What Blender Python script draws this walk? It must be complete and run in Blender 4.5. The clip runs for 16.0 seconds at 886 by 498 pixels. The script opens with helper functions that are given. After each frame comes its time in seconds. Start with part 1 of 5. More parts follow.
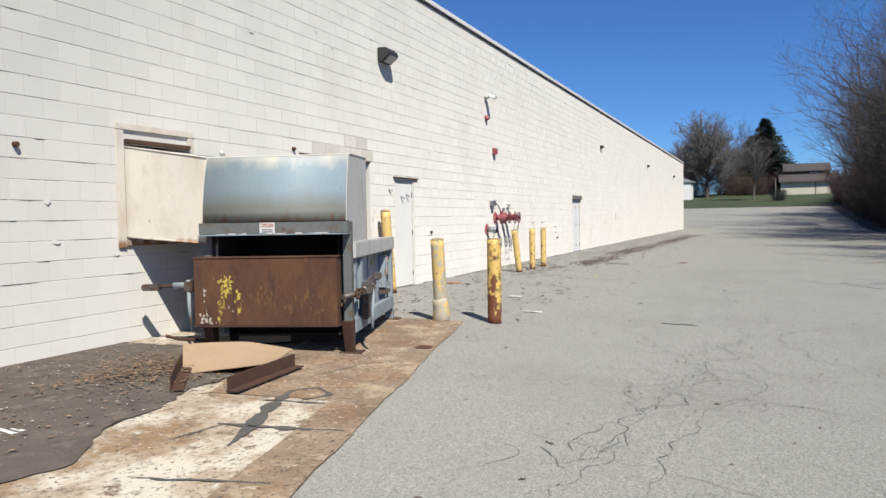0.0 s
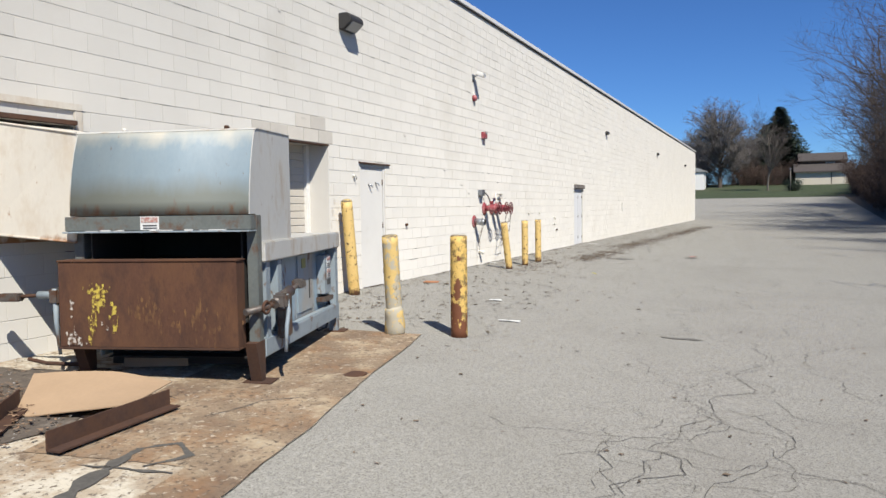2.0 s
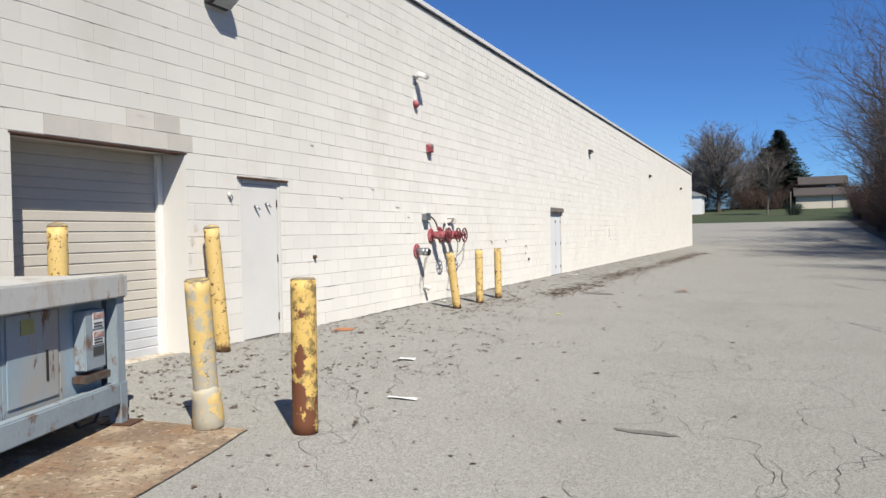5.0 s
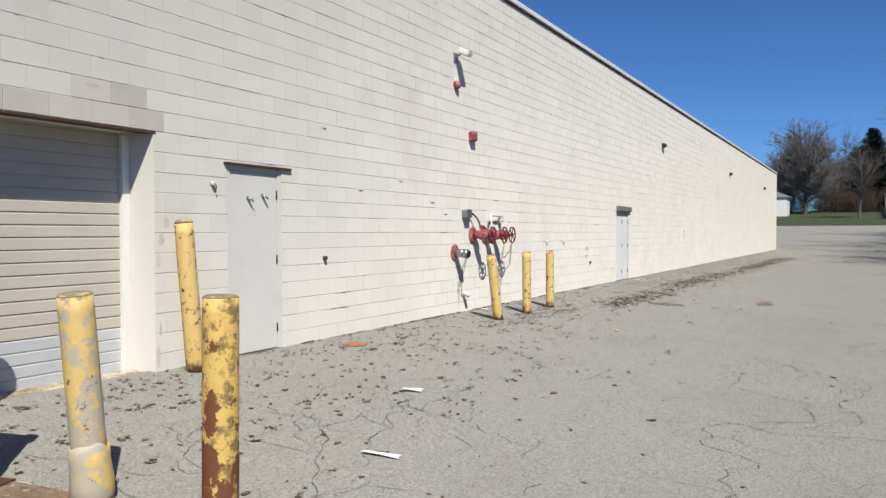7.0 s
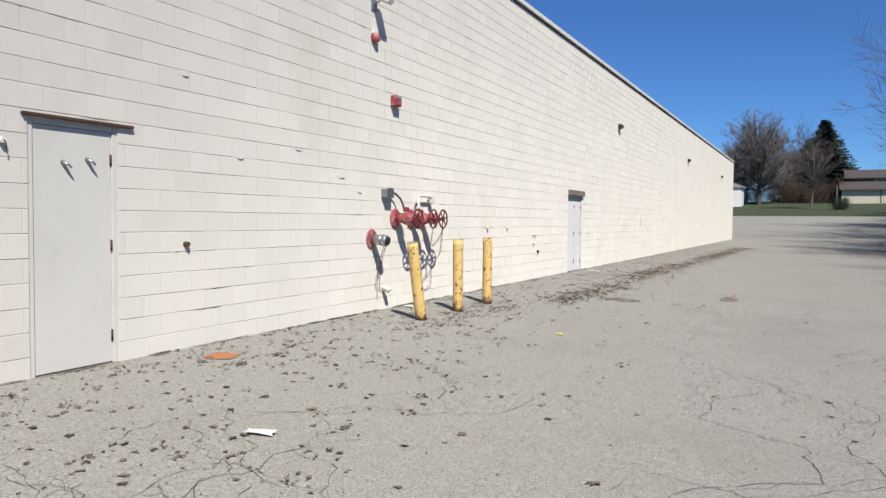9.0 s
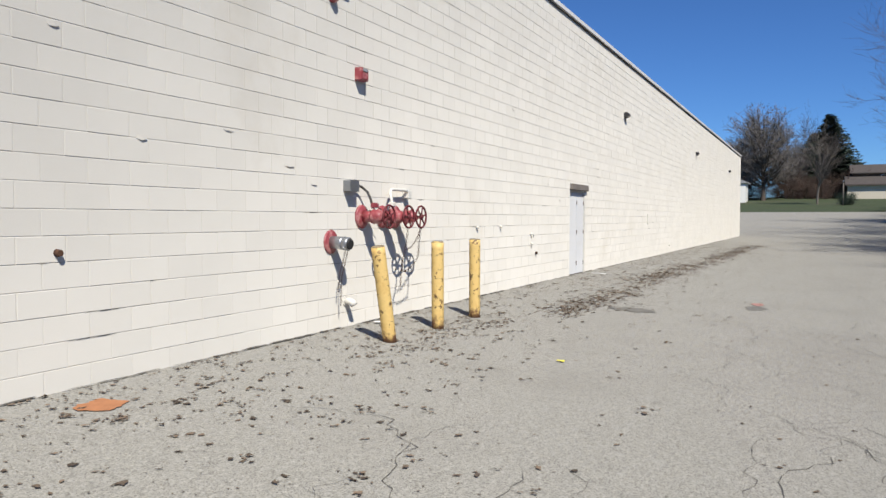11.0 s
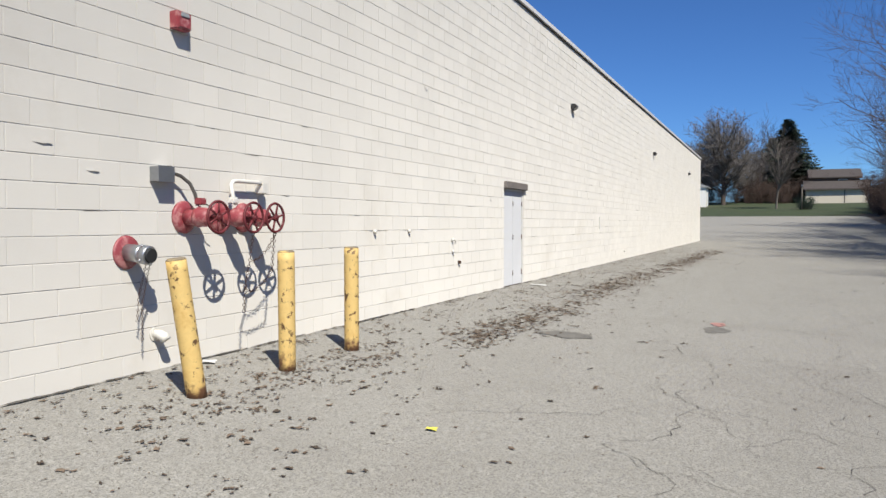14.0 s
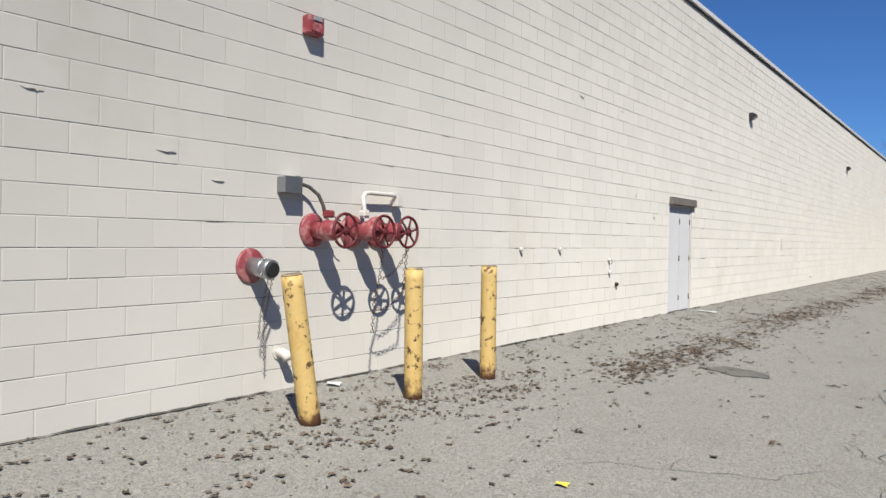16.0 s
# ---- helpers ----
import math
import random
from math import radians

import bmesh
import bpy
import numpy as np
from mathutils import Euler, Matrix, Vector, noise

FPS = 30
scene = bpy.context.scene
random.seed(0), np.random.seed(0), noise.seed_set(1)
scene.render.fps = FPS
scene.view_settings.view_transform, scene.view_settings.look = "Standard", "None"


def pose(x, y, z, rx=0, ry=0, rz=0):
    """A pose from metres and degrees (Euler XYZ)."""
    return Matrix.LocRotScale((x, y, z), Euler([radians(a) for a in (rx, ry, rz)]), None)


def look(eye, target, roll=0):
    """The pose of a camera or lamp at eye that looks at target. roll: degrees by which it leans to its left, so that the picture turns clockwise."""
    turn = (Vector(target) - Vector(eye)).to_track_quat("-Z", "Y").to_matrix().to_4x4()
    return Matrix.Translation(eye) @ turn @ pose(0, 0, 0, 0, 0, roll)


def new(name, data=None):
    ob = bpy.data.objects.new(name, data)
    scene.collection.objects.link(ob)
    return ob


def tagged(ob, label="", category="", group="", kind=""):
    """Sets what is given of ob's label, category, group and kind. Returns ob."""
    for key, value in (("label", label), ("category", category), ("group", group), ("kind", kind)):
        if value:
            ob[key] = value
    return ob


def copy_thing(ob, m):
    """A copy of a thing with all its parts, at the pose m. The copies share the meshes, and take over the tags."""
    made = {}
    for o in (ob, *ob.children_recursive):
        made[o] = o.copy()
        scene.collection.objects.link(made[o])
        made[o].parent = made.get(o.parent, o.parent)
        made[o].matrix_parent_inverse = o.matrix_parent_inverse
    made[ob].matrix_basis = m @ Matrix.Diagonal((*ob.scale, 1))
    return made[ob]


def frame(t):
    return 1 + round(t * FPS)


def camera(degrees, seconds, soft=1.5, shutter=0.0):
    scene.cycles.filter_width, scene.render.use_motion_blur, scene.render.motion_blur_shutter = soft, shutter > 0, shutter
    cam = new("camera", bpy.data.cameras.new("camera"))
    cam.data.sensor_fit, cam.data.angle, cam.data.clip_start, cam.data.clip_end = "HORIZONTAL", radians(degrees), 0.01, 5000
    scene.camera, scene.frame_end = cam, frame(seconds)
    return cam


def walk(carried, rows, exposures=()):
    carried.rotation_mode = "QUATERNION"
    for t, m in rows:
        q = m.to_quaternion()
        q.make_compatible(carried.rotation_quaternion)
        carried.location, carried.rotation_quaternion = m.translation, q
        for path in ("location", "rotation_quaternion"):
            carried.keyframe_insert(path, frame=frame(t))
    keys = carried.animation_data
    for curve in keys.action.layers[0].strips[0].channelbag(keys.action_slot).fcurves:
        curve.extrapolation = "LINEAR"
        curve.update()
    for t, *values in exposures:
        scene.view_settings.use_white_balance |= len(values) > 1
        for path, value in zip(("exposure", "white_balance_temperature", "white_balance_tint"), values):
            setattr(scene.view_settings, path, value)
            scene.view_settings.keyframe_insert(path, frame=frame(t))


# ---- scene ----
cam = camera(61.0, 16.0)
PATH = [
    (0, (-28.124, -6.608, 1.347), (-26.285, -5.826, 1.266), -1.0),
    (0.5, (-27.737, -6.597, 1.396), (-25.88, -5.855, 1.345), -0.7),
    (1, (-27.251, -6.606, 1.392), (-25.363, -5.949, 1.326), -1.1),
    (1.5, (-26.746, -6.575, 1.382), (-24.91, -5.787, 1.28), -1.2),
    (2, (-26.206, -6.518, 1.372), (-24.38, -5.709, 1.263), -0.8),
    (2.5, (-25.67, -6.499, 1.383), (-23.926, -5.525, 1.291), -0.8),
    (3, (-25.155, -6.438, 1.39), (-23.478, -5.349, 1.334), -0.5),
    (3.5, (-24.57, -6.498, 1.396), (-22.827, -5.518, 1.334), -0.2),
    (4, (-23.975, -6.463, 1.368), (-22.135, -5.686, 1.27), 0.1),
    (4.5, (-23.437, -6.468, 1.364), (-21.599, -5.681, 1.3), -0.7),
    (6.8, (-21.296, -6.303, 1.424), (-19.539, -5.349, 1.395), -0.2),
    (7, (-21.079, -6.202, 1.393), (-19.337, -5.221, 1.349), -0.1),
    (7.5, (-20.52, -6.08, 1.373), (-18.763, -5.127, 1.316), -0.7),
    (8, (-20.034, -5.953, 1.37), (-18.284, -4.984, 1.349), -0.4),
    (8.5, (-19.447, -5.844, 1.328), (-17.65, -4.967, 1.273), 0.2),
    (8.7, (-19.245, -5.81, 1.324), (-17.451, -4.928, 1.25), 0.5),
    (11, (-17.05, -5.153, 1.329), (-15.26, -4.265, 1.247), 0.1),
    (11.5, (-16.555, -5.072, 1.306), (-14.713, -4.302, 1.181), -0.3),
    (12, (-16.057, -5.075, 1.289), (-14.192, -4.379, 1.094), -0.8),
    (12.5, (-15.616, -5.043, 1.276), (-13.75, -4.354, 1.062), -0.1),
    (13, (-15.16, -5.064, 1.284), (-13.317, -4.302, 1.135), -0.5),
    (13.5, (-14.746, -5.018, 1.294), (-12.911, -4.226, 1.221), 0.1),
    (14, (-14.368, -4.984, 1.288), (-12.539, -4.178, 1.22), -0.0),
    (14.5, (-13.992, -4.936, 1.295), (-12.194, -4.062, 1.258), 0.0),
    (15, (-13.73, -4.846, 1.291), (-11.969, -3.898, 1.26), 0.8),
    (15.5, (-13.647, -4.848, 1.287), (-11.999, -3.715, 1.277), 1.3),
    (16, (-13.631, -4.837, 1.278), (-12.018, -3.654, 1.254), 0.9),
]
walk(cam, [(t, look(eye, target, roll)) for t, eye, target, roll in PATH],
     exposures=((0, 0.37), (2.3, 0.34), (4.5, 0.38), (7, 0.21), (8.5, 0.31), (11.5, 0.31), (12.5, 0.35), (14.5, 0.32), (16, 0.19)))

# ---- world, sun and exposure ----
SUN_AZ, SUN_EL = radians(225), radians(49)      # direction towards the sun, from +x anticlockwise
to_sun = Vector((math.cos(SUN_AZ) * math.cos(SUN_EL), math.sin(SUN_AZ) * math.cos(SUN_EL), math.sin(SUN_EL)))
world = bpy.data.worlds.new("world")
scene.world = world
world.use_nodes = True
wn = world.node_tree
sky = wn.nodes.new("ShaderNodeTexSky")
sky.sky_type = "NISHITA"
sky.sun_disc = False
sky.sun_elevation = SUN_EL
sky.sun_rotation = math.pi / 2 - SUN_AZ
sky.altitude = 1500
sky.air_density, sky.dust_density, sky.ozone_density = 1.0, 0.0, 4.0
bg = wn.nodes["Background"]
bg.inputs["Strength"].default_value = 0.066
tint = wn.nodes.new("ShaderNodeMix")
tint.data_type, tint.blend_type = "RGBA", "MULTIPLY"
tint.inputs["Factor"].default_value = 1.0
tint.inputs[7].default_value = (0.53, 0.86, 1.30, 1)
wn.links.new(sky.outputs[0], tint.inputs[6])
wn.links.new(tint.outputs[2], bg.inputs["Color"])
sun = new("sun", bpy.data.lights.new("sun", "SUN"))
sun.data.energy, sun.data.angle, sun.data.color = 4.7, radians(0.5), (1.0, 0.965, 0.88)
sun.matrix_world = look(to_sun * 60, (0, 0, 0))


# ---- materials ----
def material(name, color, rough=0.8, metal=0.0, vary=0.12, scale=6.0, fine=60.0, bump=0.3, depth=0.004,
             patch=None, patch_scale=2.0, patch_cut=0.6, patch_soft=0.05, patch2=None, patch2_scale=5.0, patch2_cut=0.62, patch2_soft=0.06,
             each=0.0, stretch=(1, 1, 1), detail=6.0, bands=(), matte=0.0, more=()):
    """A surface with two scales of variation, up to two kinds of worn patch, and fine relief."""
    m = bpy.data.materials.new(name)
    m.use_nodes = True
    nt = m.node_tree
    n, l = nt.nodes, nt.links
    b = n["Principled BSDF"]
    b.inputs["Roughness"].default_value = rough
    b.inputs["Metallic"].default_value = metal
    b.inputs["Diffuse Roughness"].default_value = matte
    geo = n.new("ShaderNodeNewGeometry")
    mp = n.new("ShaderNodeMapping")
    mp.inputs["Scale"].default_value = stretch
    l.new(geo.outputs["Position"], mp.inputs["Vector"])

    def nz(s, d=detail, r=0.6, src=mp):
        t = n.new("ShaderNodeTexNoise")
        t.inputs["Scale"].default_value, t.inputs["Detail"].default_value, t.inputs["Roughness"].default_value = s, d, r
        l.new(src.outputs[0], t.inputs["Vector"])
        return t.outputs["Fac"]

    def math_node(op, a, c):
        t = n.new("ShaderNodeMath")
        t.operation = op
        for k, v in enumerate((a, c)):
            if isinstance(v, (int, float)):
                t.inputs[k].default_value = v
            else:
                l.new(v, t.inputs[k])
        return t.outputs[0]

    def mixed(fac, a, c):
        t = n.new("ShaderNodeMix")
        t.data_type = "RGBA"
        l.new(fac, t.inputs["Factor"])
        for k, v in ((6, a), (7, c)):
            if isinstance(v, tuple):
                t.inputs[k].default_value = (*v, 1)
            else:
                l.new(v, t.inputs[k])
        return t.outputs[2]

    def ramp(fac, lo, hi):
        t = n.new("ShaderNodeMapRange")
        t.inputs["From Min"].default_value, t.inputs["From Max"].default_value = lo, hi
        l.new(fac, t.inputs["Value"])
        return t.outputs[0]

    big, small = nz(scale), nz(fine, 4.0)
    tone = math_node("ADD", math_node("MULTIPLY", big, 1.2), math_node("MULTIPLY", small, 0.8))
    if each:
        info = n.new("ShaderNodeObjectInfo")
        isl = math_node("ADD", geo.outputs["Random Per Island"], info.outputs["Random"])
        tone = math_node("ADD", tone, math_node("MULTIPLY", math_node("SUBTRACT", math_node("FRACT", isl, 0.0), 0.5), each / max(vary, 0.01)))
    dark = tuple(c * (1 - vary) for c in color)
    light = tuple(min(1.0, c * (1 + vary)) for c in color)
    col = mixed(ramp(tone, 0.6, 1.4), dark, light)
    height = math_node("ADD", math_node("MULTIPLY", small, 0.6), math_node("MULTIPLY", big, 0.4))
    for p, s, cut, soft in ((patch, patch_scale, patch_cut, patch_soft), (patch2, patch2_scale, patch2_cut, patch2_soft), *more):
        if p:
            mask = ramp(math_node("ADD", math_node("MULTIPLY", nz(s, 8.0, 0.65), 0.85), math_node("MULTIPLY", nz(s * 9, 5.0), 0.15)), cut - soft, cut + soft)
            col = mixed(mask, col, p)
            height = math_node("SUBTRACT", height, math_node("MULTIPLY", mask, 0.25))
    if bands:                                            # tones and weathering beginning at a ragged height: (from, to, colour, noise scale, raggedness)
        sep = n.new("ShaderNodeSeparateXYZ")
        l.new(geo.outputs["Position"], sep.inputs[0])
        for lo, hi, c, ns, rag in bands:
            col = mixed(ramp(math_node("ADD", sep.outputs["Z"], math_node("MULTIPLY", math_node("SUBTRACT", nz(ns, 6.0), 0.5), rag)), lo, hi), col, c)
    l.new(col, b.inputs["Base Color"])
    if bump:
        bp = n.new("ShaderNodeBump")
        bp.inputs["Strength"].default_value, bp.inputs["Distance"].default_value = bump, depth
        l.new(height, bp.inputs["Height"])
        l.new(bp.outputs[0], b.inputs["Normal"])
    return m


RUST = (0.12, 0.045, 0.02)
M = {
    "block": material("painted_block", (0.652, 0.620, 0.562), 0.75, vary=0.05, scale=0.7, fine=90, bump=0.35, depth=0.004,
                      patch=(0.55, 0.505, 0.43), patch_scale=0.5, patch_cut=0.70, patch_soft=0.14, each=0.022, matte=1.0),
    "block_grey": material("bare_block", (0.545, 0.505, 0.445), 0.9, vary=0.10, scale=3, fine=80, each=0.07, matte=1.0),
    "mortar": material("painted_mortar", (0.60, 0.56, 0.50), 0.85, vary=0.08, scale=2, fine=70, matte=1.0),
    "coping": material("white_coping", (0.74, 0.72, 0.68), 0.5, vary=0.05),
    "roof_dark": material("roof_dark", (0.09, 0.075, 0.06), 0.7, vary=0.2),
    "asphalt": material("aged_asphalt", (0.268, 0.256, 0.226), 0.9, vary=0.36, scale=30.0, fine=95, bump=0.6, depth=0.008,
                        patch=(0.21, 0.197, 0.172), patch_scale=0.45, patch_cut=0.66, patch_soft=0.16,
                        patch2=(0.125, 0.115, 0.10), patch2_scale=80, patch2_cut=0.555, patch2_soft=0.06, detail=9, matte=1.0),
    "crack": material("crack_filler", (0.10, 0.092, 0.08), 0.95, vary=0.3, scale=20),
    "concrete": material("stained_concrete", (0.36, 0.295, 0.215), 0.9, vary=0.25, scale=1.6, fine=70, bump=0.9, depth=0.012,
                         patch=(0.50, 0.45, 0.36), patch_scale=2.2, patch_cut=0.51, patch_soft=0.04,
                         patch2=(0.24, 0.155, 0.085), patch2_scale=1.3, patch2_cut=0.55, patch2_soft=0.06, matte=0.7,
                         more=(((0.17, 0.12, 0.08), 6.0, 0.59, 0.03), ((0.13, 0.10, 0.075), 28.0, 0.59, 0.03), ((0.55, 0.50, 0.42), 17.0, 0.61, 0.03))),
    "rusty_concrete": material("rust_stained_concrete", (0.235, 0.172, 0.112), 0.9, vary=0.3, scale=3.5, fine=70, bump=0.9, depth=0.012,
                               patch=(0.36, 0.285, 0.19), patch_scale=3.0, patch_cut=0.54, patch_soft=0.05,
                               patch2=(0.15, 0.10, 0.065), patch2_scale=1.7, patch2_cut=0.55, patch2_soft=0.09, matte=0.7,
                               more=(((0.23, 0.125, 0.06), 2.4, 0.59, 0.10), ((0.10, 0.075, 0.055), 26.0, 0.585, 0.03), ((0.42, 0.35, 0.26), 15.0, 0.60, 0.03))),
    "rust_smear": material("ochre_rust_smear", (0.17, 0.085, 0.032), 0.85, vary=0.3, scale=8, patch=(0.085, 0.036, 0.019), patch_scale=18, patch_cut=0.48, patch_soft=0.06, stretch=(1, 1, 0.4)),
    "dirt": material("dark_dirt", (0.115, 0.092, 0.072), 0.95, vary=0.35, scale=4, fine=45, bump=1.0, depth=0.02,
                     patch=(0.21, 0.175, 0.14), patch_scale=7, patch_cut=0.60, patch_soft=0.06),
    "grass": material("lawn_grass", (0.042, 0.058, 0.020), 0.95, vary=0.35, scale=0.4, fine=8, bump=0.8, depth=0.05,
                      patch=(0.07, 0.068, 0.034), patch_scale=0.15, patch_cut=0.6, patch_soft=0.1),
    "earth": material("leafy_earth", (0.10, 0.075, 0.05), 0.95, vary=0.4, scale=1.2, fine=20, bump=0.8, depth=0.03),
    "leaf": material("dead_leaf", (0.135, 0.098, 0.068), 0.9, vary=0.5, scale=9, fine=80, each=0.5),
    "yellow": material("yellow_paint", (0.70, 0.485, 0.175), 0.6, vary=0.1, scale=5, fine=40, bump=0.4,
                       patch=(0.13, 0.07, 0.03), patch_scale=14, patch_cut=0.572, patch_soft=0.012,
                       patch2=(0.60, 0.38, 0.12), patch2_scale=5, patch2_cut=0.60, patch2_soft=0.06, bands=((0.10, 0.0, (0.16, 0.075, 0.035), 10, 0.55),)),
    "yellow_worn": material("worn_yellow_paint", (0.69, 0.48, 0.17), 0.7, vary=0.1, scale=5, fine=40, bump=0.5,
                            patch=(0.46, 0.41, 0.31), patch_scale=7, patch_cut=0.495, patch_soft=0.02,
                            patch2=(0.17, 0.12, 0.07), patch2_scale=11, patch2_cut=0.63, patch2_soft=0.02, bands=((1.03, 1.10, (0.25, 0.20, 0.13), 12, 0.5),)),
    "yellow_rust": material("rusting_yellow_paint", (0.70, 0.46, 0.13), 0.7, vary=0.1, scale=5, fine=40, bump=0.6,
                            patch=(0.25, 0.17, 0.06), patch_scale=11, patch_cut=0.545, patch_soft=0.04,
                            patch2=(0.17, 0.09, 0.04), patch2_scale=20, patch2_cut=0.59, patch2_soft=0.03, bands=((0.26, 0.16, (0.17, 0.06, 0.025), 8, 3.6),)),
    "rust": material("rusted_steel", (0.085, 0.036, 0.019), 0.85, vary=0.35, scale=2.2, fine=60, bump=0.5,
                     patch=(0.125, 0.055, 0.024), patch_scale=3.0, patch_cut=0.55, patch_soft=0.1,
                     patch2=(0.055, 0.025, 0.016), patch2_scale=7.0, patch2_cut=0.58, patch2_soft=0.08, stretch=(1, 1, 0.45)),
    "rust_dark": material("dark_rusted_steel", (0.065, 0.032, 0.02), 0.9, vary=0.35, scale=4, fine=40, bump=0.5,
                          patch=(0.095, 0.042, 0.02), patch_scale=3, patch_cut=0.56, patch_soft=0.1),
    "blue": material("faded_blue_paint", (0.29, 0.385, 0.45), 0.55, vary=0.14, scale=3, fine=40, bump=0.25,
                     patch=(0.36, 0.35, 0.32), patch_scale=1.8, patch_cut=0.55, patch_soft=0.08,
                     patch2=(0.15, 0.075, 0.04), patch2_scale=6, patch2_cut=0.615, patch2_soft=0.025, stretch=(1, 1, 0.35)),
    "pale": material("chalky_grey_paint", (0.50, 0.49, 0.455), 0.6, vary=0.08, scale=2, fine=40, bump=0.2,
                     patch=(0.24, 0.14, 0.08), patch_scale=13, patch_cut=0.635, patch_soft=0.02,
                     patch2=(0.40, 0.33, 0.25), patch2_scale=4, patch2_cut=0.58, patch2_soft=0.06, stretch=(1, 1, 0.3)),
    "cream": material("cream_painted_steel", (0.62, 0.57, 0.485), 0.6, vary=0.06, scale=2, fine=40, bump=0.15,
                      patch=(0.33, 0.19, 0.10), patch_scale=8.0, patch_cut=0.64, patch_soft=0.02,
                      patch2=(0.54, 0.46, 0.36), patch2_scale=3, patch2_cut=0.56, patch2_soft=0.08, stretch=(1, 1, 0.5), bands=((1.18, 1.12, (0.30, 0.16, 0.08), 7, 0.35),)),
    "frame_blue": material("weathered_blue_steel", (0.27, 0.315, 0.34), 0.6, vary=0.15, scale=4, fine=40, bump=0.3,
                           patch=(0.17, 0.11, 0.075), patch_scale=7, patch_cut=0.59, patch_soft=0.04, stretch=(1, 1, 0.6)),
    # blue-grey turning olive and rusty towards the bottom, cream towards the top
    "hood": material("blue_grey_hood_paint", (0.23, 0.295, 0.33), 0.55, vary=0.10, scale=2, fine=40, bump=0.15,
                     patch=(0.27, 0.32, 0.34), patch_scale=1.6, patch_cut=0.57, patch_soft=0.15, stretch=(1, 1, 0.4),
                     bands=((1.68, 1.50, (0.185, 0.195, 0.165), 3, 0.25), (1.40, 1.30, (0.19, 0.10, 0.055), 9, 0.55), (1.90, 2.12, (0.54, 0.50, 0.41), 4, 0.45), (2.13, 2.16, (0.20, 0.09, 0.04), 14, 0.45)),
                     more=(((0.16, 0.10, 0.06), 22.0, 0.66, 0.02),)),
    "lip": material("grimy_blue_grey_paint", (0.13, 0.14, 0.128), 0.55, vary=0.2, scale=5, fine=40, bump=0.3,
                    patch=(0.12, 0.075, 0.05), patch_scale=6, patch_cut=0.57, patch_soft=0.05),
    "stain": material("oil_darkened_asphalt", (0.165, 0.155, 0.134), 0.85, vary=0.3, scale=5, fine=55, bump=0.6, depth=0.01),
    "dry_leaf": material("dry_tan_leaf", (0.22, 0.14, 0.085), 0.9, vary=0.4, scale=9, fine=80, each=0.5),
    # near-black that puts the shade of hollows and gaps into the colour
    "cavity_black": material("cavity_shade_black", (0.026, 0.023, 0.020), 0.95, vary=0.3),
    "oily": material("oily_steel", (0.13, 0.11, 0.095), 0.5, metal=0.35, vary=0.35, scale=14, fine=60, patch=(0.12, 0.06, 0.035), patch_scale=12, patch_cut=0.55, patch_soft=0.05),
    "galv": material("galvanised_steel", (0.42, 0.43, 0.44), 0.42, metal=0.85, vary=0.12, scale=12, fine=60, bump=0.1),
    "red": material("faded_red_paint", (0.30, 0.055, 0.065), 0.5, vary=0.2, scale=6, fine=50, bump=0.3,
                    patch=(0.46, 0.20, 0.19), patch_scale=9, patch_cut=0.545, patch_soft=0.05),
    "dark_red": material("dark_red_iron", (0.13, 0.018, 0.022), 0.6, vary=0.25, scale=9, fine=60, bump=0.3),
    "door": material("grey_door_paint", (0.60, 0.58, 0.545), 0.7, matte=1.0, vary=0.05, scale=1.5, fine=40, bump=0.12,
                     patch=(0.57, 0.55, 0.51), patch_scale=2.5, patch_cut=0.64, patch_soft=0.06),
    "door_grey": material("cool_grey_door_paint", (0.55, 0.55, 0.555), 0.6, vary=0.06, scale=1.5, fine=40, bump=0.12, matte=1.0),
    "shutter": material("beige_shutter_paint", (0.53, 0.485, 0.415), 0.6, matte=0.8, vary=0.07, scale=2, fine=40, bump=0.1),
    "shutter_metal": material("pale_metal_shutter", (0.62, 0.63, 0.64), 0.4, metal=0.2, vary=0.08, scale=4, bump=0.1),
    "white": material("white_paint", (0.80, 0.78, 0.73), 0.5, vary=0.06, scale=6, bump=0.1),
    "black": material("black_rubber", (0.02, 0.02, 0.02), 0.7, vary=0.2),
    "canopy": material("brown_grey_hood", (0.20, 0.175, 0.155), 0.7, vary=0.2),
    "bronze": material("bronze_fixture", (0.055, 0.052, 0.05), 0.5, metal=0.3, vary=0.15),
    "lens": material("frosted_lamp_lens", (0.32, 0.33, 0.33), 0.25, vary=0.05),
    "cardboard": material("brown_cardboard", (0.40, 0.275, 0.17), 0.85, vary=0.08, scale=3, fine=30, bump=0.15),
    "paper": material("white_paper", (0.66, 0.65, 0.62), 0.8, vary=0.05),
    "label_red": material("red_label_ink", (0.40, 0.19, 0.16), 0.6, vary=0.15, patch=(0.55, 0.5, 0.45), patch_scale=40, patch_cut=0.52),
    "label_green": material("yellow_green_label", (0.33, 0.33, 0.12), 0.6, vary=0.15),
    "ink": material("dark_label_ink", (0.06, 0.06, 0.06), 0.6, vary=0.1),
    "splash_yellow": material("splashed_yellow_paint", (0.55, 0.42, 0.07), 0.6, vary=0.3, scale=20, patch=(0.10, 0.045, 0.02), patch_scale=26, patch_cut=0.49, patch_soft=0.03),
    "splash_white": material("splashed_white_paint", (0.55, 0.50, 0.44), 0.6, vary=0.2, scale=20, patch=(0.10, 0.045, 0.02), patch_scale=30, patch_cut=0.485, patch_soft=0.03),
    "yellow_scrap": material("yellow_paper", (0.70, 0.62, 0.10), 0.7, vary=0.1),
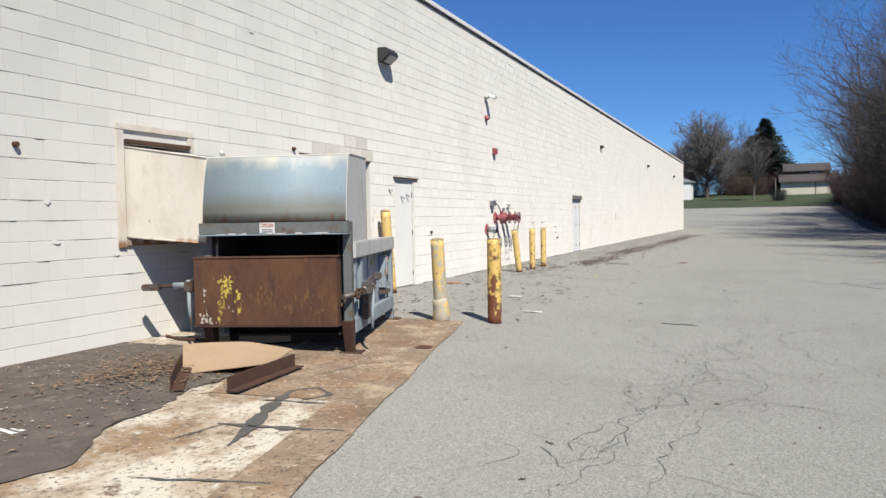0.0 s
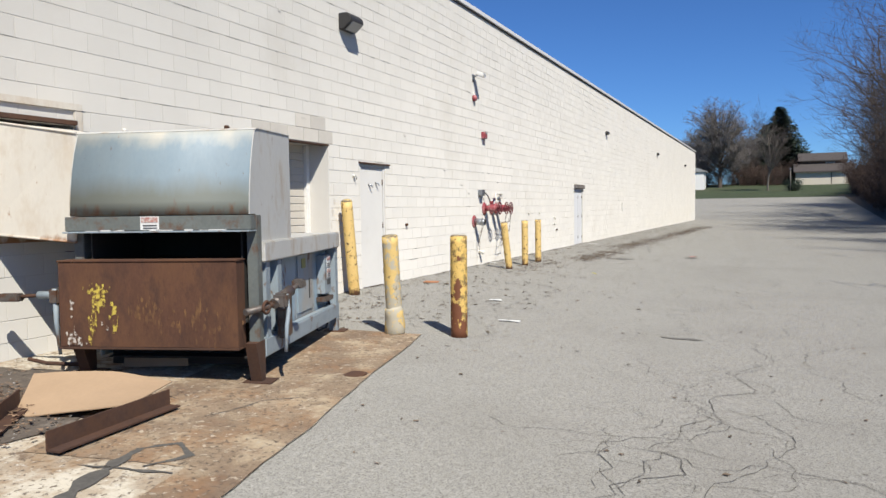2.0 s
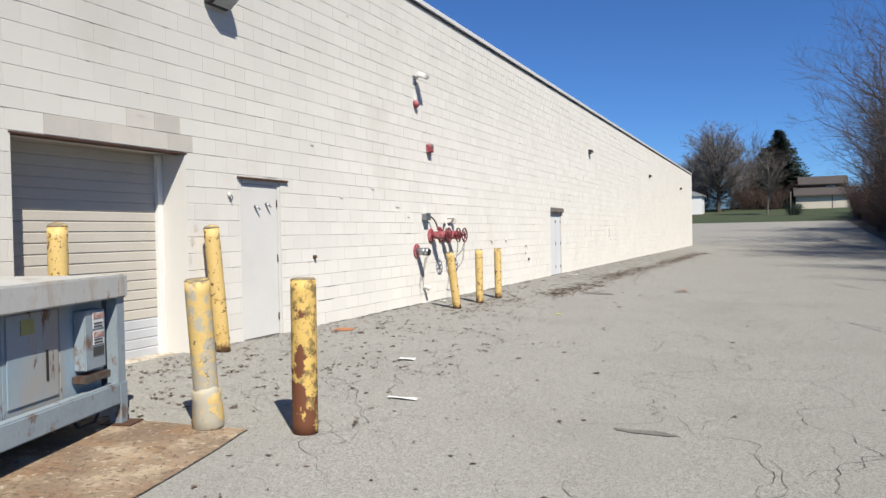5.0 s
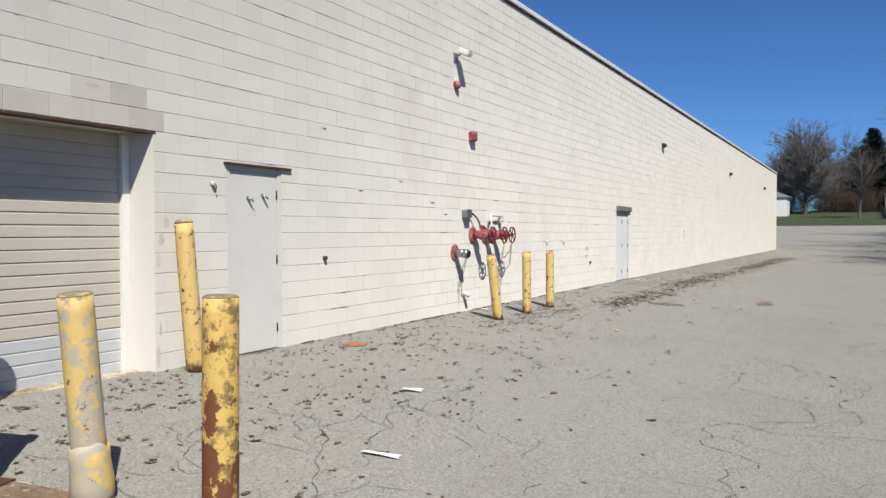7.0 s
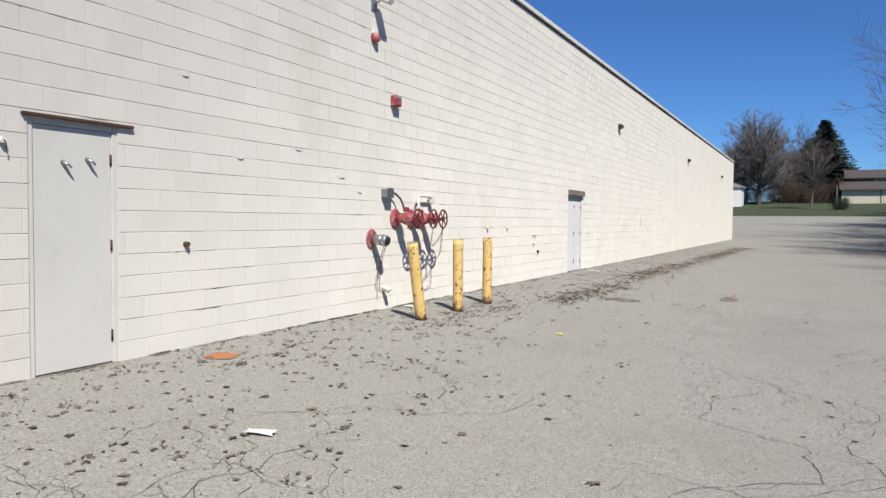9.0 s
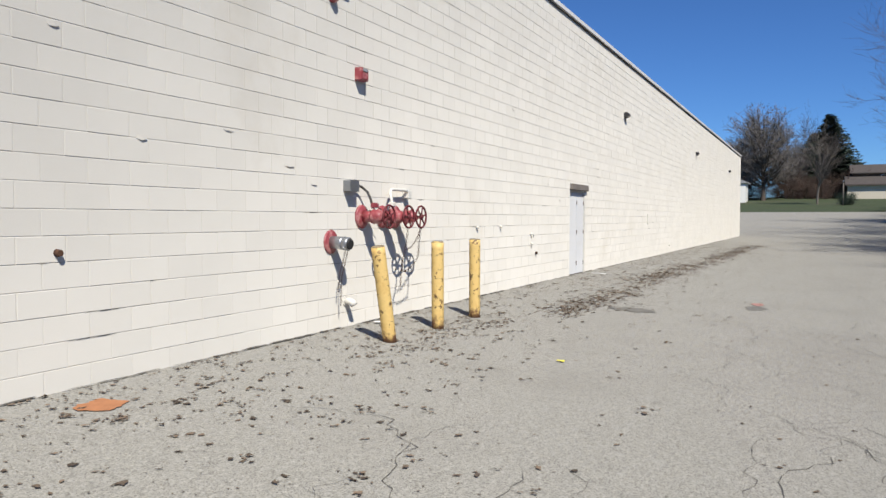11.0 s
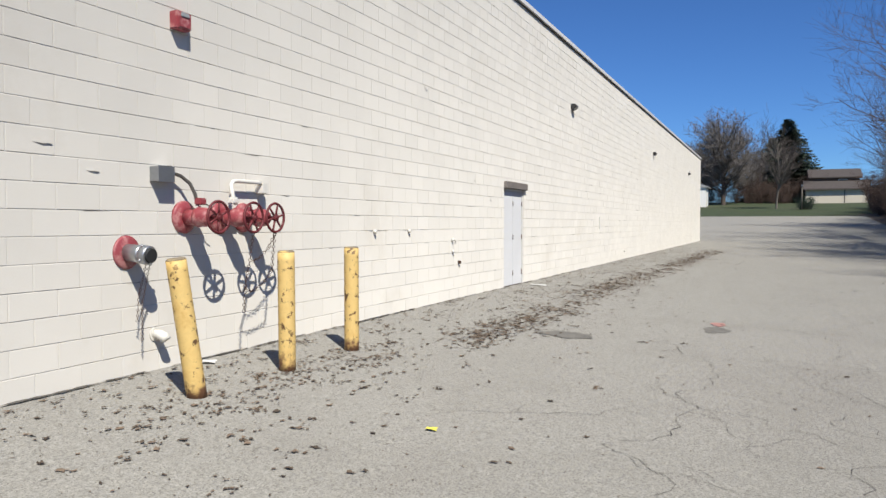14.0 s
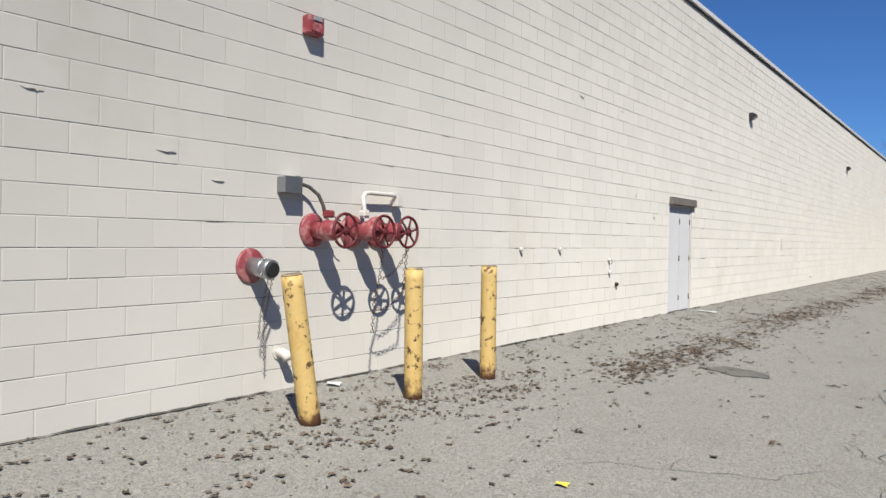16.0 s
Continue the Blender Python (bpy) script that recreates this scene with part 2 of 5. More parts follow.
    "orange": material("orange_marking_paint", (0.40, 0.17, 0.075), 0.9, vary=0.2, scale=8, fine=60),
    "pink": material("pink_marking_paint", (0.38, 0.20, 0.17), 0.9, vary=0.2, scale=8, fine=60),
    "iron": material("cast_iron_cover", (0.10, 0.09, 0.08), 0.8, metal=0.3, vary=0.3, scale=12),
    "bark": material("grey_brown_bark", (0.085, 0.065, 0.052), 0.9, vary=0.3, scale=3, fine=25, bump=0.6, depth=0.02),
    "bark_light": material("pale_bark", (0.17, 0.148, 0.125), 0.9, vary=0.25, scale=3, fine=25, bump=0.6, depth=0.02),
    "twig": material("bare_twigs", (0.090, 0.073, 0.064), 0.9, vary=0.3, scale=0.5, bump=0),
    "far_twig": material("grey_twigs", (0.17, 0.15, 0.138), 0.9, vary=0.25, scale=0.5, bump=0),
    "cap_grime": material("grimy_bollard_cap", (0.24, 0.19, 0.12), 0.85, vary=0.3, scale=9, fine=60, bump=0.5, patch=(0.55, 0.40, 0.15), patch_scale=9, patch_cut=0.56, patch_soft=0.03),
    "needle": material("spruce_needles", (0.042, 0.060, 0.040), 0.9, vary=0.4, scale=0.8, bump=0, each=0.25),
    "brush": material("brown_brush", (0.085, 0.055, 0.042), 0.9, vary=0.35, scale=0.5, bump=0),
    "siding_brown": material("brown_siding", (0.10, 0.065, 0.045), 0.8, vary=0.12),
    "roof_grey": material("grey_roof", (0.30, 0.30, 0.30), 0.8, vary=0.15),
    "siding": material("tan_siding", (0.56, 0.50, 0.40), 0.7, vary=0.06),
    "roof": material("brown_shingles", (0.072, 0.060, 0.054), 0.9, vary=0.25, scale=2, fine=12),
    "pipe_white": material("old_white_paint", (0.72, 0.69, 0.62), 0.55, vary=0.08, scale=12, patch=(0.35, 0.27, 0.2), patch_scale=10, patch_cut=0.66, patch_soft=0.03),
}
glass = bpy.data.materials.new("window_glass")
glass.use_nodes = True
glass.node_tree.nodes["Principled BSDF"].inputs["Base Color"].default_value = (0.05, 0.06, 0.07, 1)
glass.node_tree.nodes["Principled BSDF"].inputs["Roughness"].default_value = 0.08
M["glass"] = glass


# ---- mesh helpers ----
def box(bm, x0, x1, y0, y1, z0, z1, bevel=0.0):
    vs = [bm.verts.new((x, y, z)) for z in (z0, z1) for y in (y0, y1) for x in (x0, x1)]
    fs = [bm.faces.new([vs[i] for i in q]) for q in ((0, 2, 3, 1), (4, 5, 7, 6), (0, 1, 5, 4), (2, 6, 7, 3), (0, 4, 6, 2), (1, 3, 7, 5))]
    if bevel:
        es = list({e for f in fs for e in f.edges})
        bmesh.ops.bevel(bm, geom=es, offset=bevel, segments=2, affect="EDGES", clamp_overlap=True)


def tube(bm, pts, radii, sides=8, caps=True):
    """A tapered tube along a line of points."""
    pts = [Vector(p) for p in pts]
    if isinstance(radii, (int, float)):
        radii = [radii] * len(pts)
    rings, ref = [], None
    for i, p in enumerate(pts):
        d = (pts[min(i + 1, len(pts) - 1)] - pts[max(i - 1, 0)]).normalized()
        if ref is None:
            ref = Vector((0, 0, 1)) if abs(d.z) < 0.9 else Vector((1, 0, 0))
        s = d.cross(ref).normalized()
        ref = s.cross(d).normalized()
        rings.append([bm.verts.new(p + (s * math.cos(k * math.tau / sides) + ref * math.sin(k * math.tau / sides)) * radii[i]) for k in range(sides)])
    for a, b in zip(rings, rings[1:]):
        for k in range(sides):
            f = bm.faces.new((a[k], a[(k + 1) % sides], b[(k + 1) % sides], b[k]))
            f.smooth = sides > 5
    if caps and sides > 2:
        bm.faces.new(rings[0][::-1])
        bm.faces.new(rings[-1])


def ring(bm, centre, normal, radius, r, seg=24, sides=8):
    """A closed hoop."""
    c, d = Vector(centre), Vector(normal).normalized()
    u = d.orthogonal().normalized()
    v = d.cross(u)
    rows = []
    for i in range(seg):
        a = i * math.tau / seg
        o = u * math.cos(a) + v * math.sin(a)
        rows.append([bm.verts.new(c + o * (radius + r * math.cos(k * math.tau / sides)) + d * r * math.sin(k * math.tau / sides)) for k in range(sides)])
    for i in range(seg):
        a, b = rows[i], rows[(i + 1) % seg]
        for k in range(sides):
            bm.faces.new((a[k], a[(k + 1) % sides], b[(k + 1) % sides], b[k])).smooth = True


def prism(bm, outline, axis, lo, hi):
    """An outline in two coordinates pushed along the third axis."""
    def at(p, w):
        q = list(p)
        q.insert("xyz".index(axis), w)
        return bm.verts.new(q)
    a, b = [at(p, lo) for p in outline], [at(p, hi) for p in outline]
    n = len(outline)
    bm.faces.new(a[::-1])
    bm.faces.new(b)
    for i in range(n):
        bm.faces.new((a[i], a[(i + 1) % n], b[(i + 1) % n], b[i]))


def mesh_of(name, bm, mat):
    bmesh.ops.recalc_face_normals(bm, faces=bm.faces[:])
    me = bpy.data.meshes.new(name)
    bm.to_mesh(me)
    bm.free()
    me.materials.append(M[mat] if isinstance(mat, str) else mat)
    return me


def part(name, bm, mat, parent, label=""):
    ob = new(name, mesh_of(name, bm, mat))
    ob.parent = parent
    return tagged(ob, label)


def thing(name, label, category, m=None, group="", kind=""):
    ob = new(name)
    ob.empty_display_size = 0.1
    if m is not None:
        ob.matrix_basis = m
    return tagged(ob, label, category, group, kind)


def single(name, bm, mat, label, category, group="", kind="", m=None):
    ob = new(name, mesh_of(name, bm, mat))
    if m is not None:
        ob.matrix_basis = m
    return tagged(ob, label, category, group, kind)


def structure(name, bm, mat, label=""):
    return tagged(new(name, mesh_of(name, bm, mat)), label, "", "", "structure")


def boxpart(name, dims, mat, parent, bevel=0.0, label=""):
    bm = bmesh.new()
    box(bm, *dims, bevel)
    return part(name, bm, mat, parent, label)


def tubepart(name, pts, r, mat, parent, sides=12, label=""):
    bm = bmesh.new()
    tube(bm, pts, r, sides)
    return part(name, bm, mat, parent, label)


def smooth_step(a, b, x):
    t = min(max((x - a) / (b - a), 0), 1)
    return t * t * (3 - 2 * t)


def ground_z(x, y):
    """The yard falls away from the wall, and climbs gently beyond the building's end."""
    d = max(-y, 0)
    z = -0.045 * min(d, 5) - 0.02 * max(0, min(d - 5, 5))
    z *= 1 - smooth_step(40, 60, x)
    r = max(x - 44, 0)
    return z + 0.062 * (r - 10 * (1 - math.exp(-r / 10))) if r < 90 else z + 0.062 * (80 + 25 * (1 - math.exp(-(r - 90) / 25)))


# ---- ground ----
def sheet(xs, ys, lift):
    bm = bmesh.new()
    g = [[bm.verts.new((x, y, ground_z(x, y) + lift)) for y in ys] for x in xs]
    for i in range(len(xs) - 1):
        for j in range(len(ys) - 1):
            bm.faces.new((g[i][j], g[i + 1][j], g[i + 1][j + 1], g[i][j + 1])).smooth = True
    return bm


def steps(*stops):
    """Stops and the number of steps between them: a, n, b, n, c ..."""
    out = [stops[0]]
    for k in range(1, len(stops), 2):
        out += [out[-1] + (stops[k + 1] - out[-1]) * i / stops[k] for i in range(1, stops[k] + 1)]
    return out


structure("ground", sheet(steps(-2000, 5, -100, 6, 40, 50, 150, 10, 260, 6, 2500), steps(-2000, 5, -60, 10, -17, 10, 0, 6, 60, 5, 2000), -0.05), "grass",
          "green and tan spring lawn beyond the lot")
structure("earth_verge", sheet(steps(-60, 20, 40, 25, 94), steps(-40, 8, -14.6), -0.02), "earth", "leaf-strewn brown earth under bare trees")
structure("asphalt_lot", sheet(steps(-60, 40, 40, 40, 89), steps(-15, 15, 0.1), 0.0), "asphalt", "pale weathered asphalt with hairline cracks")
structure("asphalt_lot_far", sheet(steps(43.6, 30, 89), steps(0.1, 8, 45), 0.0), "asphalt", "pale weathered asphalt beyond the building")

PAD_DIR = Vector((0.974, 0.226, 0))
PAD_NRM = Vector((-0.226, 0.974, 0))
PAD_CORNER = Vector((-18.27, -2.71, 0))


def pad_sheet(u0, u1, v0, v1, nu, nv, lift, rough=0.0, seed=1):
    """A patch in the slab's own directions: u back along its front edge, v towards the wall; the rim wanders by rough."""
    bm = bmesh.new()
    rows = []
    for i in range(nu + 1):
        row = []
        for j in range(nv + 1):
            u, v = u0 + (u1 - u0) * i / nu, v0 + (v1 - v0) * j / nv
            p = PAD_CORNER + PAD_DIR * u + PAD_NRM * v
            if i in (0, nu) or j in (0, nv):
                w = noise.noise_vector((p.x * 1.3 + seed * 9, p.y * 1.3, seed)) * rough + noise.noise_vector((p.x * 6, p.y * 6, seed)) * rough * 0.3
                p += Vector((w.x, w.y, 0))
            p.y = min(p.y, -0.004)
            row.append(bm.verts.new((p.x, p.y, ground_z(p.x, p.y) + lift)))
        rows.append(row)
    for i in range(nu):
        for j in range(nv):
            bm.faces.new((rows[i][j], rows[i + 1][j], rows[i + 1][j + 1], rows[i][j + 1]))
    return bm


pad = tagged(new("concrete_pad", mesh_of("concrete_pad", pad_sheet(-14, 0, 0.0, 4.2, 200, 40, 0.012, 0.03), "concrete")),
             "stained tan concrete pad beside grey asphalt", "concrete pad", "", "structure")


def ribbon(bm, pts, width, lift, jitter=0.03, seed=0, step=0.06):
    """A ragged thin strip along a line on the ground."""
    rnd = random.Random(seed)
    line = []
    for a, b in zip(pts, pts[1:]):
        a, b = Vector(a), Vector(b)
        n = max(2, int((b - a).length / step))
        line += [a.lerp(b, k / n) for k in range(n)]
    line.append(Vector(pts[-1]))
    prev = None
    off = 0.0
    for i, p in enumerate(line):
        d = (line[min(i + 1, len(line) - 1)] - line[max(i - 1, 0)]).normalized()
        s = Vector((-d.y, d.x))
        off = off * 0.85 + rnd.uniform(-jitter, jitter)
        end = min(1.0, 4 * i / len(line) + 0.15, 4 * (len(line) - i) / len(line) + 0.15)
        w = width * end * rnd.uniform(0.4, 1.4) / 2
        q = Vector((p.x, p.y)) + s * off
        pair = [bm.verts.new(((q + s * k).x, (q + s * k).y, ground_z((q + s * k).x, (q + s * k).y) + lift)) for k in (w, -w)]
        if prev:
            bm.faces.new((prev[0], prev[1], pair[1], pair[0]))
        prev = pair


# dark old strip of dirt along the foot of the wall beside the compactor
dirt = structure("dirt_strip", pad_sheet(-13, -2.9, 1.62, 4.6, 120, 40, 0.022, 0.22, 3), "dirt", "dark dirt and broken glass along the wall foot")

# brown rust wash over the slab round the compactor
structure("pad_rust_wash", pad_sheet(-4.6, -0.02, 0.0, 1.5, 90, 24, 0.017, 0.03, 1), "rusty_concrete", "rust-stained strip of the concrete pad")
structure("pad_edge_strip", pad_sheet(-13.9, -4.5, 0.0, 0.42, 130, 5, 0.0175, 0.03, 1), "rusty_concrete", "brown stained edge of the concrete pad")

# ---- block wall ----
COURSE, BLOCK, Z_BASE = 0.2032, 0.4064, -0.03
WALL_X0, WALL_X1, WALL_TOP = -38.0, 43.5, 5.91
DOCK = (-18.2, -15.94, -0.4, 2.405)      # the loading opening
DOOR_A = (-14.95, -14.07, -0.4, 2.15)
DOOR_B = (-0.02, 1.26, -0.4, 2.0)
HATCH = (-21.72, -20.7, 1.17, 2.25)      # where the compactor's chute enters
HOLES = (DOCK, DOOR_A, DOOR_B, HATCH)

xs = sorted({WALL_X0, WALL_X1, *[h[0] for h in HOLES], *[h[1] for h in HOLES]})
bm = bmesh.new()
for a, b in zip(xs, xs[1:]):
    gaps = [(h[2], h[3]) for h in HOLES if h[0] <= a and h[1] >= b]
    z = -0.4
    for lo, hi in gaps:
        if lo > z:
            box(bm, a, b, 0.0036, 0.5, z, lo)
        z = hi
    box(bm, a, b, 0.0036, 0.5, z, WALL_TOP)
wall = structure("wall_south", bm, "mortar", "long cream painted concrete block wall")


def block_rows():
    """Each block's extent on the wall face, cut round the openings."""
    n = 0
    while True:
        z0 = Z_BASE + n * COURSE
        z1 = min(z0 + COURSE, WALL_TOP)
        if z0 >= WALL_TOP - 0.02:
            return
        phase = -11.14 + (0 if n % 2 else BLOCK / 2)
        k = math.floor((WALL_X0 - phase) / BLOCK)
        while phase + k * BLOCK < WALL_X1:
            a, b = max(phase + k * BLOCK, WALL_X0), min(phase + (k + 1) * BLOCK, WALL_X1)
            k += 1
            pieces = [(a, b, z0, z1)]
            for h in HOLES:
                cut = []
                for p in pieces:
                    if p[1] <= h[0] or p[0] >= h[1] or p[3] <= h[2] or p[2] >= h[3]:
                        cut.append(p)
                        continue
                    if p[0] < h[0]:
                        cut.append((p[0], h[0], p[2], p[3]))
                    if p[1] > h[1]:
                        cut.append((h[1], p[1], p[2], p[3]))
                    m0, m1 = max(p[0], h[0]), min(p[1], h[1])
                    if p[3] > h[3]:
                        cut.append((m0, m1, h[3], p[3]))
                    if p[2] < h[2]:
                        cut.append((m0, m1, p[2], h[2]))
                pieces = cut
            for p in pieces:
                if p[1] - p[0] > 0.02 and p[3] - p[2] > 0.02:
                    yield n, p
        n += 1


def block_verts(a, b, z0, z1, front, j=0.0025, e=0.003):
    """Eight corners of a block's proud face: an outer ring in the joint and an inner ring on the face."""
    h, g = 0.0012, 0.0075                                # head joints are rounded over by paint
    outer = [(a + h, 0.0026, z0 + j), (b - h, 0.0026, z0 + j), (b - h, 0.0026, z1 - j), (a + h, 0.0026, z1 - j)]
    inner = [(a + h + g, front, z0 + j + e), (b - h - g, front, z0 + j + e), (b - h - g, front, z1 - j - e), (a + h + g, front, z1 - j - e)]
    return outer + inner


BLOCK_FACES = [(4, 5, 6, 7), (0, 1, 5, 4), (1, 2, 6, 5), (2, 3, 7, 6), (3, 0, 4, 7)]
rnd = random.Random(5)
near_blocks, verts, faces, grey_blocks = [], [], [], []
for n, (a, b, z0, z1) in block_rows():
    whole = abs(b - a - BLOCK) < 0.001 and abs(z1 - z0 - COURSE) < 0.001
    # old lintel over the dock, left unpainted
    if 2.38 < z0 + 0.06 and z0 < 2.5 and a > -18.25 and b < -15.5:
        grey_blocks.append((a, b, z0, z1))
        continue
    if 2.5 < z0 < 2.7 and -17.1 < a and b < -15.9:
        grey_blocks.append((a, b, z0, z1))
        continue
    if whole and -13.2 < a and b < -6.4 and n < 16:
        near_blocks.append((a, z0))
        continue
    v = block_verts(a, b, z0, z1, rnd.uniform(-0.0012, 0.0012))
    faces += [tuple(len(verts) + i for i in f) for f in BLOCK_FACES]
    verts += v
me = bpy.data.meshes.new("block_field")
me.from_pydata(verts, [], faces)
me.materials.append(M["block"])
field = new("block_field", me)
field.parent = wall
tagged(field, "cream painted blocks", "", "", "stuff")

# ---- building shell, roof edge ----
bm = bmesh.new()
box(bm, WALL_X1 - 0.3, WALL_X1, 0.5, 40, -0.4, WALL_TOP)
structure("wall_east", bm, "mortar", "painted end wall of the building")
bm = bmesh.new()
box(bm, WALL_X0, WALL_X0 + 0.3, 0.5, 40, -0.4, WALL_TOP)
structure("wall_west", bm, "mortar", "painted end wall of the building")
bm = bmesh.new()
box(bm, WALL_X0, WALL_X1, 39.7, 40, -0.4, WALL_TOP)
structure("wall_north", bm, "mortar", "painted back wall of the building")
bm = bmesh.new()
box(bm, WALL_X0, WALL_X1, 0.5, 39.7, WALL_TOP - 0.3, WALL_TOP - 0.05)
structure("roof", bm, "roof_dark", "flat dark roof behind the parapet")
coping = structure("coping_trim", bmesh.new(), "coping", "white metal roof edge over a dark line")
x = WALL_X0
while x < WALL_X1:
    x2 = min(x + 3.05, WALL_X1 + 0.04)
    boxpart("coping_length", (x + 0.003, x2 - 0.003, -0.055, 0.52, WALL_TOP + 0.04, WALL_TOP + 0.14), "coping", coping, 0.008)
    x = x2
# dark-coloured strip that draws the shadow line beneath the coping
boxpart("drip_edge", (WALL_X0, WALL_X1 + 0.02, -0.022, 0.5, WALL_TOP, WALL_TOP + 0.04), "roof_dark", coping)


# ---- dock opening with its overhead door ----
dock = thing("overhead_door", "closed beige sectional overhead door in a recessed opening", "overhead door")
x0, x1 = DOCK[0] + 0.07, DOCK[1] - 0.09
z = -0.03
row = 0
while z < 2.5:
    low = z < 0.42
    h = 0.115
    bm = bmesh.new()
    prism(bm, [(0.47, z), (0.47, z + h), (0.422, z + h - 0.001), (0.414, z + h - 0.012), (0.412, z + 0.012), (0.419, z + 0.001)], "x", x0, x1)
    part("slat", bm, "shutter_metal" if low else "shutter", dock, "bare pale metal slat" if low else "")
    z += h
    row += 1
for xa, xb in ((DOCK[0], DOCK[0] + 0.07), (DOCK[1] - 0.09, DOCK[1])):
    boxpart("door_track", (xa + 0.002, xb - 0.002, 0.36, 0.49, -0.05, 2.40), "white", dock, 0.006)
boxpart("bottom_seal", (x0, x1, 0.40, 0.46, -0.06, -0.03), "black", dock)
boxpart("steel_lintel", (DOCK[0] - 0.02, DOCK[1] + 0.02, -0.006, 0.14, 2.385, 2.403), "rust_dark", dock)
bm = bmesh.new()
box(bm, DOCK[0], DOCK[1], 0.0, 0.5, -0.2, -0.012)
structure("dock_floor", bm, "concrete", "concrete threshold of the dock opening")
bm = bmesh.new()
box(bm, DOCK[0] - 0.3, DOCK[1] + 0.3, 0.5, 0.7, -0.3, 2.9)
structure("dock_backing", bm, "mortar")
# painted faces of the reveal
bm = bmesh.new()
box(bm, DOCK[1] - 0.004, DOCK[1] + 0.004, 0.002, 0.498, -0.03, 2.40)
box(bm, DOCK[0] - 0.004, DOCK[0] + 0.004, 0.002, 0.498, -0.03, 2.40)
structure("dock_reveal", bm, "block", "painted reveal of the dock opening")


# ---- steel doors ----
def steel_door(name, hole, label, leaves, canopy, paint="door"):
    xa, xb, _, zt = hole
    d = thing(name, label, "door", None, "", "structure")
    boxpart("jamb", (xa, xa + 0.05, 0.012, 0.16, -0.03, zt), "door", d, 0.004)
    boxpart("jamb", (xb - 0.05, xb, 0.012, 0.16, -0.03, zt), "door", d, 0.004)
    boxpart("head", (xa + 0.052, xb - 0.052, 0.012, 0.16, zt - 0.05, zt), "door", d, 0.004)
    boxpart("threshold", (xa + 0.052, xb - 0.052, 0.02, 0.16, -0.06, 0.0), "rust_dark", d)
    w = (xb - xa - 0.108) / leaves
    for k in range(leaves):
        a = xa + 0.054 + k * w
        leaf = boxpart("leaf", (a + 0.002, a + w - 0.002, 0.028, 0.075, 0.006, zt - 0.055), paint, d, 0.003)
        for hz in (0.25, zt / 2, zt - 0.3):
            tubepart("hinge", [(a + w - 0.004, 0.024, hz - 0.05), (a + w - 0.004, 0.024, hz + 0.05)], 0.011, "rust_dark", leaf, 8)
    if canopy:
        boxpart("canopy", (xa - 0.0, xb + 0.1, -0.07, 0.012, zt + 0.0, zt + 0.14), "canopy", d, 0.01, "dark hood over the door")
    else:
        boxpart("drip_cap", (xa - 0.06, xb + 0.16, -0.035, 0.012, zt + 0.004, zt + 0.03), "rust_dark", d, 0.003, "rusty drip cap")
    return d


door_a = steel_door("door_1", DOOR_A, "plain grey-white steel door, closed, under a rusty drip cap", 1, False)
for px, pz in ((-14.62, 1.80), (-14.38, 1.84)):
    bm = bmesh.new()
    tube(bm, [(px, 0.03, pz), (px + 0.02, -0.02, pz - 0.02), (px + 0.05, -0.03, pz - 0.05)], [0.02, 0.014, 0.008], 8)
    part("torn_bracket", bm, "galv", door_a)
door_b = steel_door("door_2", DOOR_B, "closed pale grey double steel door under a dark hood", 2, True, "door_grey")


# ---- bollards ----
def bollard(name, base, top, r, mat, label, cap="flat", collar=False):
    b = Vector(base)
    t = Vector(top)
    ob = thing(name, label, "bollard", Matrix.Translation(b), "steel pipe bollards")
    d = t - b
    n = 14
    bm = bmesh.new()
    pts = [d * (k / n) for k in range(n + 1)]
    pts[0] = d * -0.03
    tube(bm, pts, [r * (1 + 0.012 * noise.noise((k * 1.7, base[0], 0))) for k in range(n + 1)], 28)
    part("pipe", bm, mat, ob)
    bm = bmesh.new()
    u = d.normalized()
    if cap == "dome":
        tube(bm, [d, d + u * 0.02, d + u * 0.04, d + u * 0.05], [r * 1.01, r * 0.93, r * 0.6, r * 0.1], 28)
    else:
        tube(bm, [d, d + u * 0.006, d + u * 0.016], [r * 0.99, r * 0.97, r * 0.8], 28)
    part("cap", bm, "cap_grime", ob, "grimy chipped cap")
    if collar:
        bm = bmesh.new()
        tube(bm, [d * 0.012, d * 0.03, d * 0.10, d * 0.20, d * 0.27, d * 0.285], [r * 1.20, r * 1.30, r * 1.27, r * 1.20, r * 1.16, r * 0.98], 24)
        for v in bm.verts:
            k = noise.noise(v.co * 9)
            v.co += Vector((v.co.x, v.co.y, 0)) * 0.10 * k
            if v.co.z > d.z * 0.24:
                v.co.z += 0.09 * noise.noise((v.co.x * 11, v.co.y * 11, 4))
        part("concrete_collar", bm, "yellow_worn", ob, "broken painted concrete collar")
    return ob


def gz(x, y, dz=0.0):
    return (x, y, ground_z(x, y) + dz)


bollard("bollard", gz(-18.11, -3.125), gz(-18.095, -3.125, 1.18), 0.099, "yellow_rust", "yellow steel bollard with rusting lower half")
bollard("bollard", gz(-18.385, -2.425), gz(-18.48, -2.42, 1.16), 0.094, "yellow_worn", "leaning worn yellow bollard with broken collar", "flat", True)
bollard("bollard", gz(-15.66, -0.26), gz(-15.75, -0.20, 1.50), 0.092, "yellow", "leaning tall yellow bollard beside the dock opening", "dome")
bollard("bollard", gz(-18.05, -0.40), gz(-18.05, -0.40, 1.52), 0.088, "yellow", "chipped yellow bollard at the dock opening", "dome")
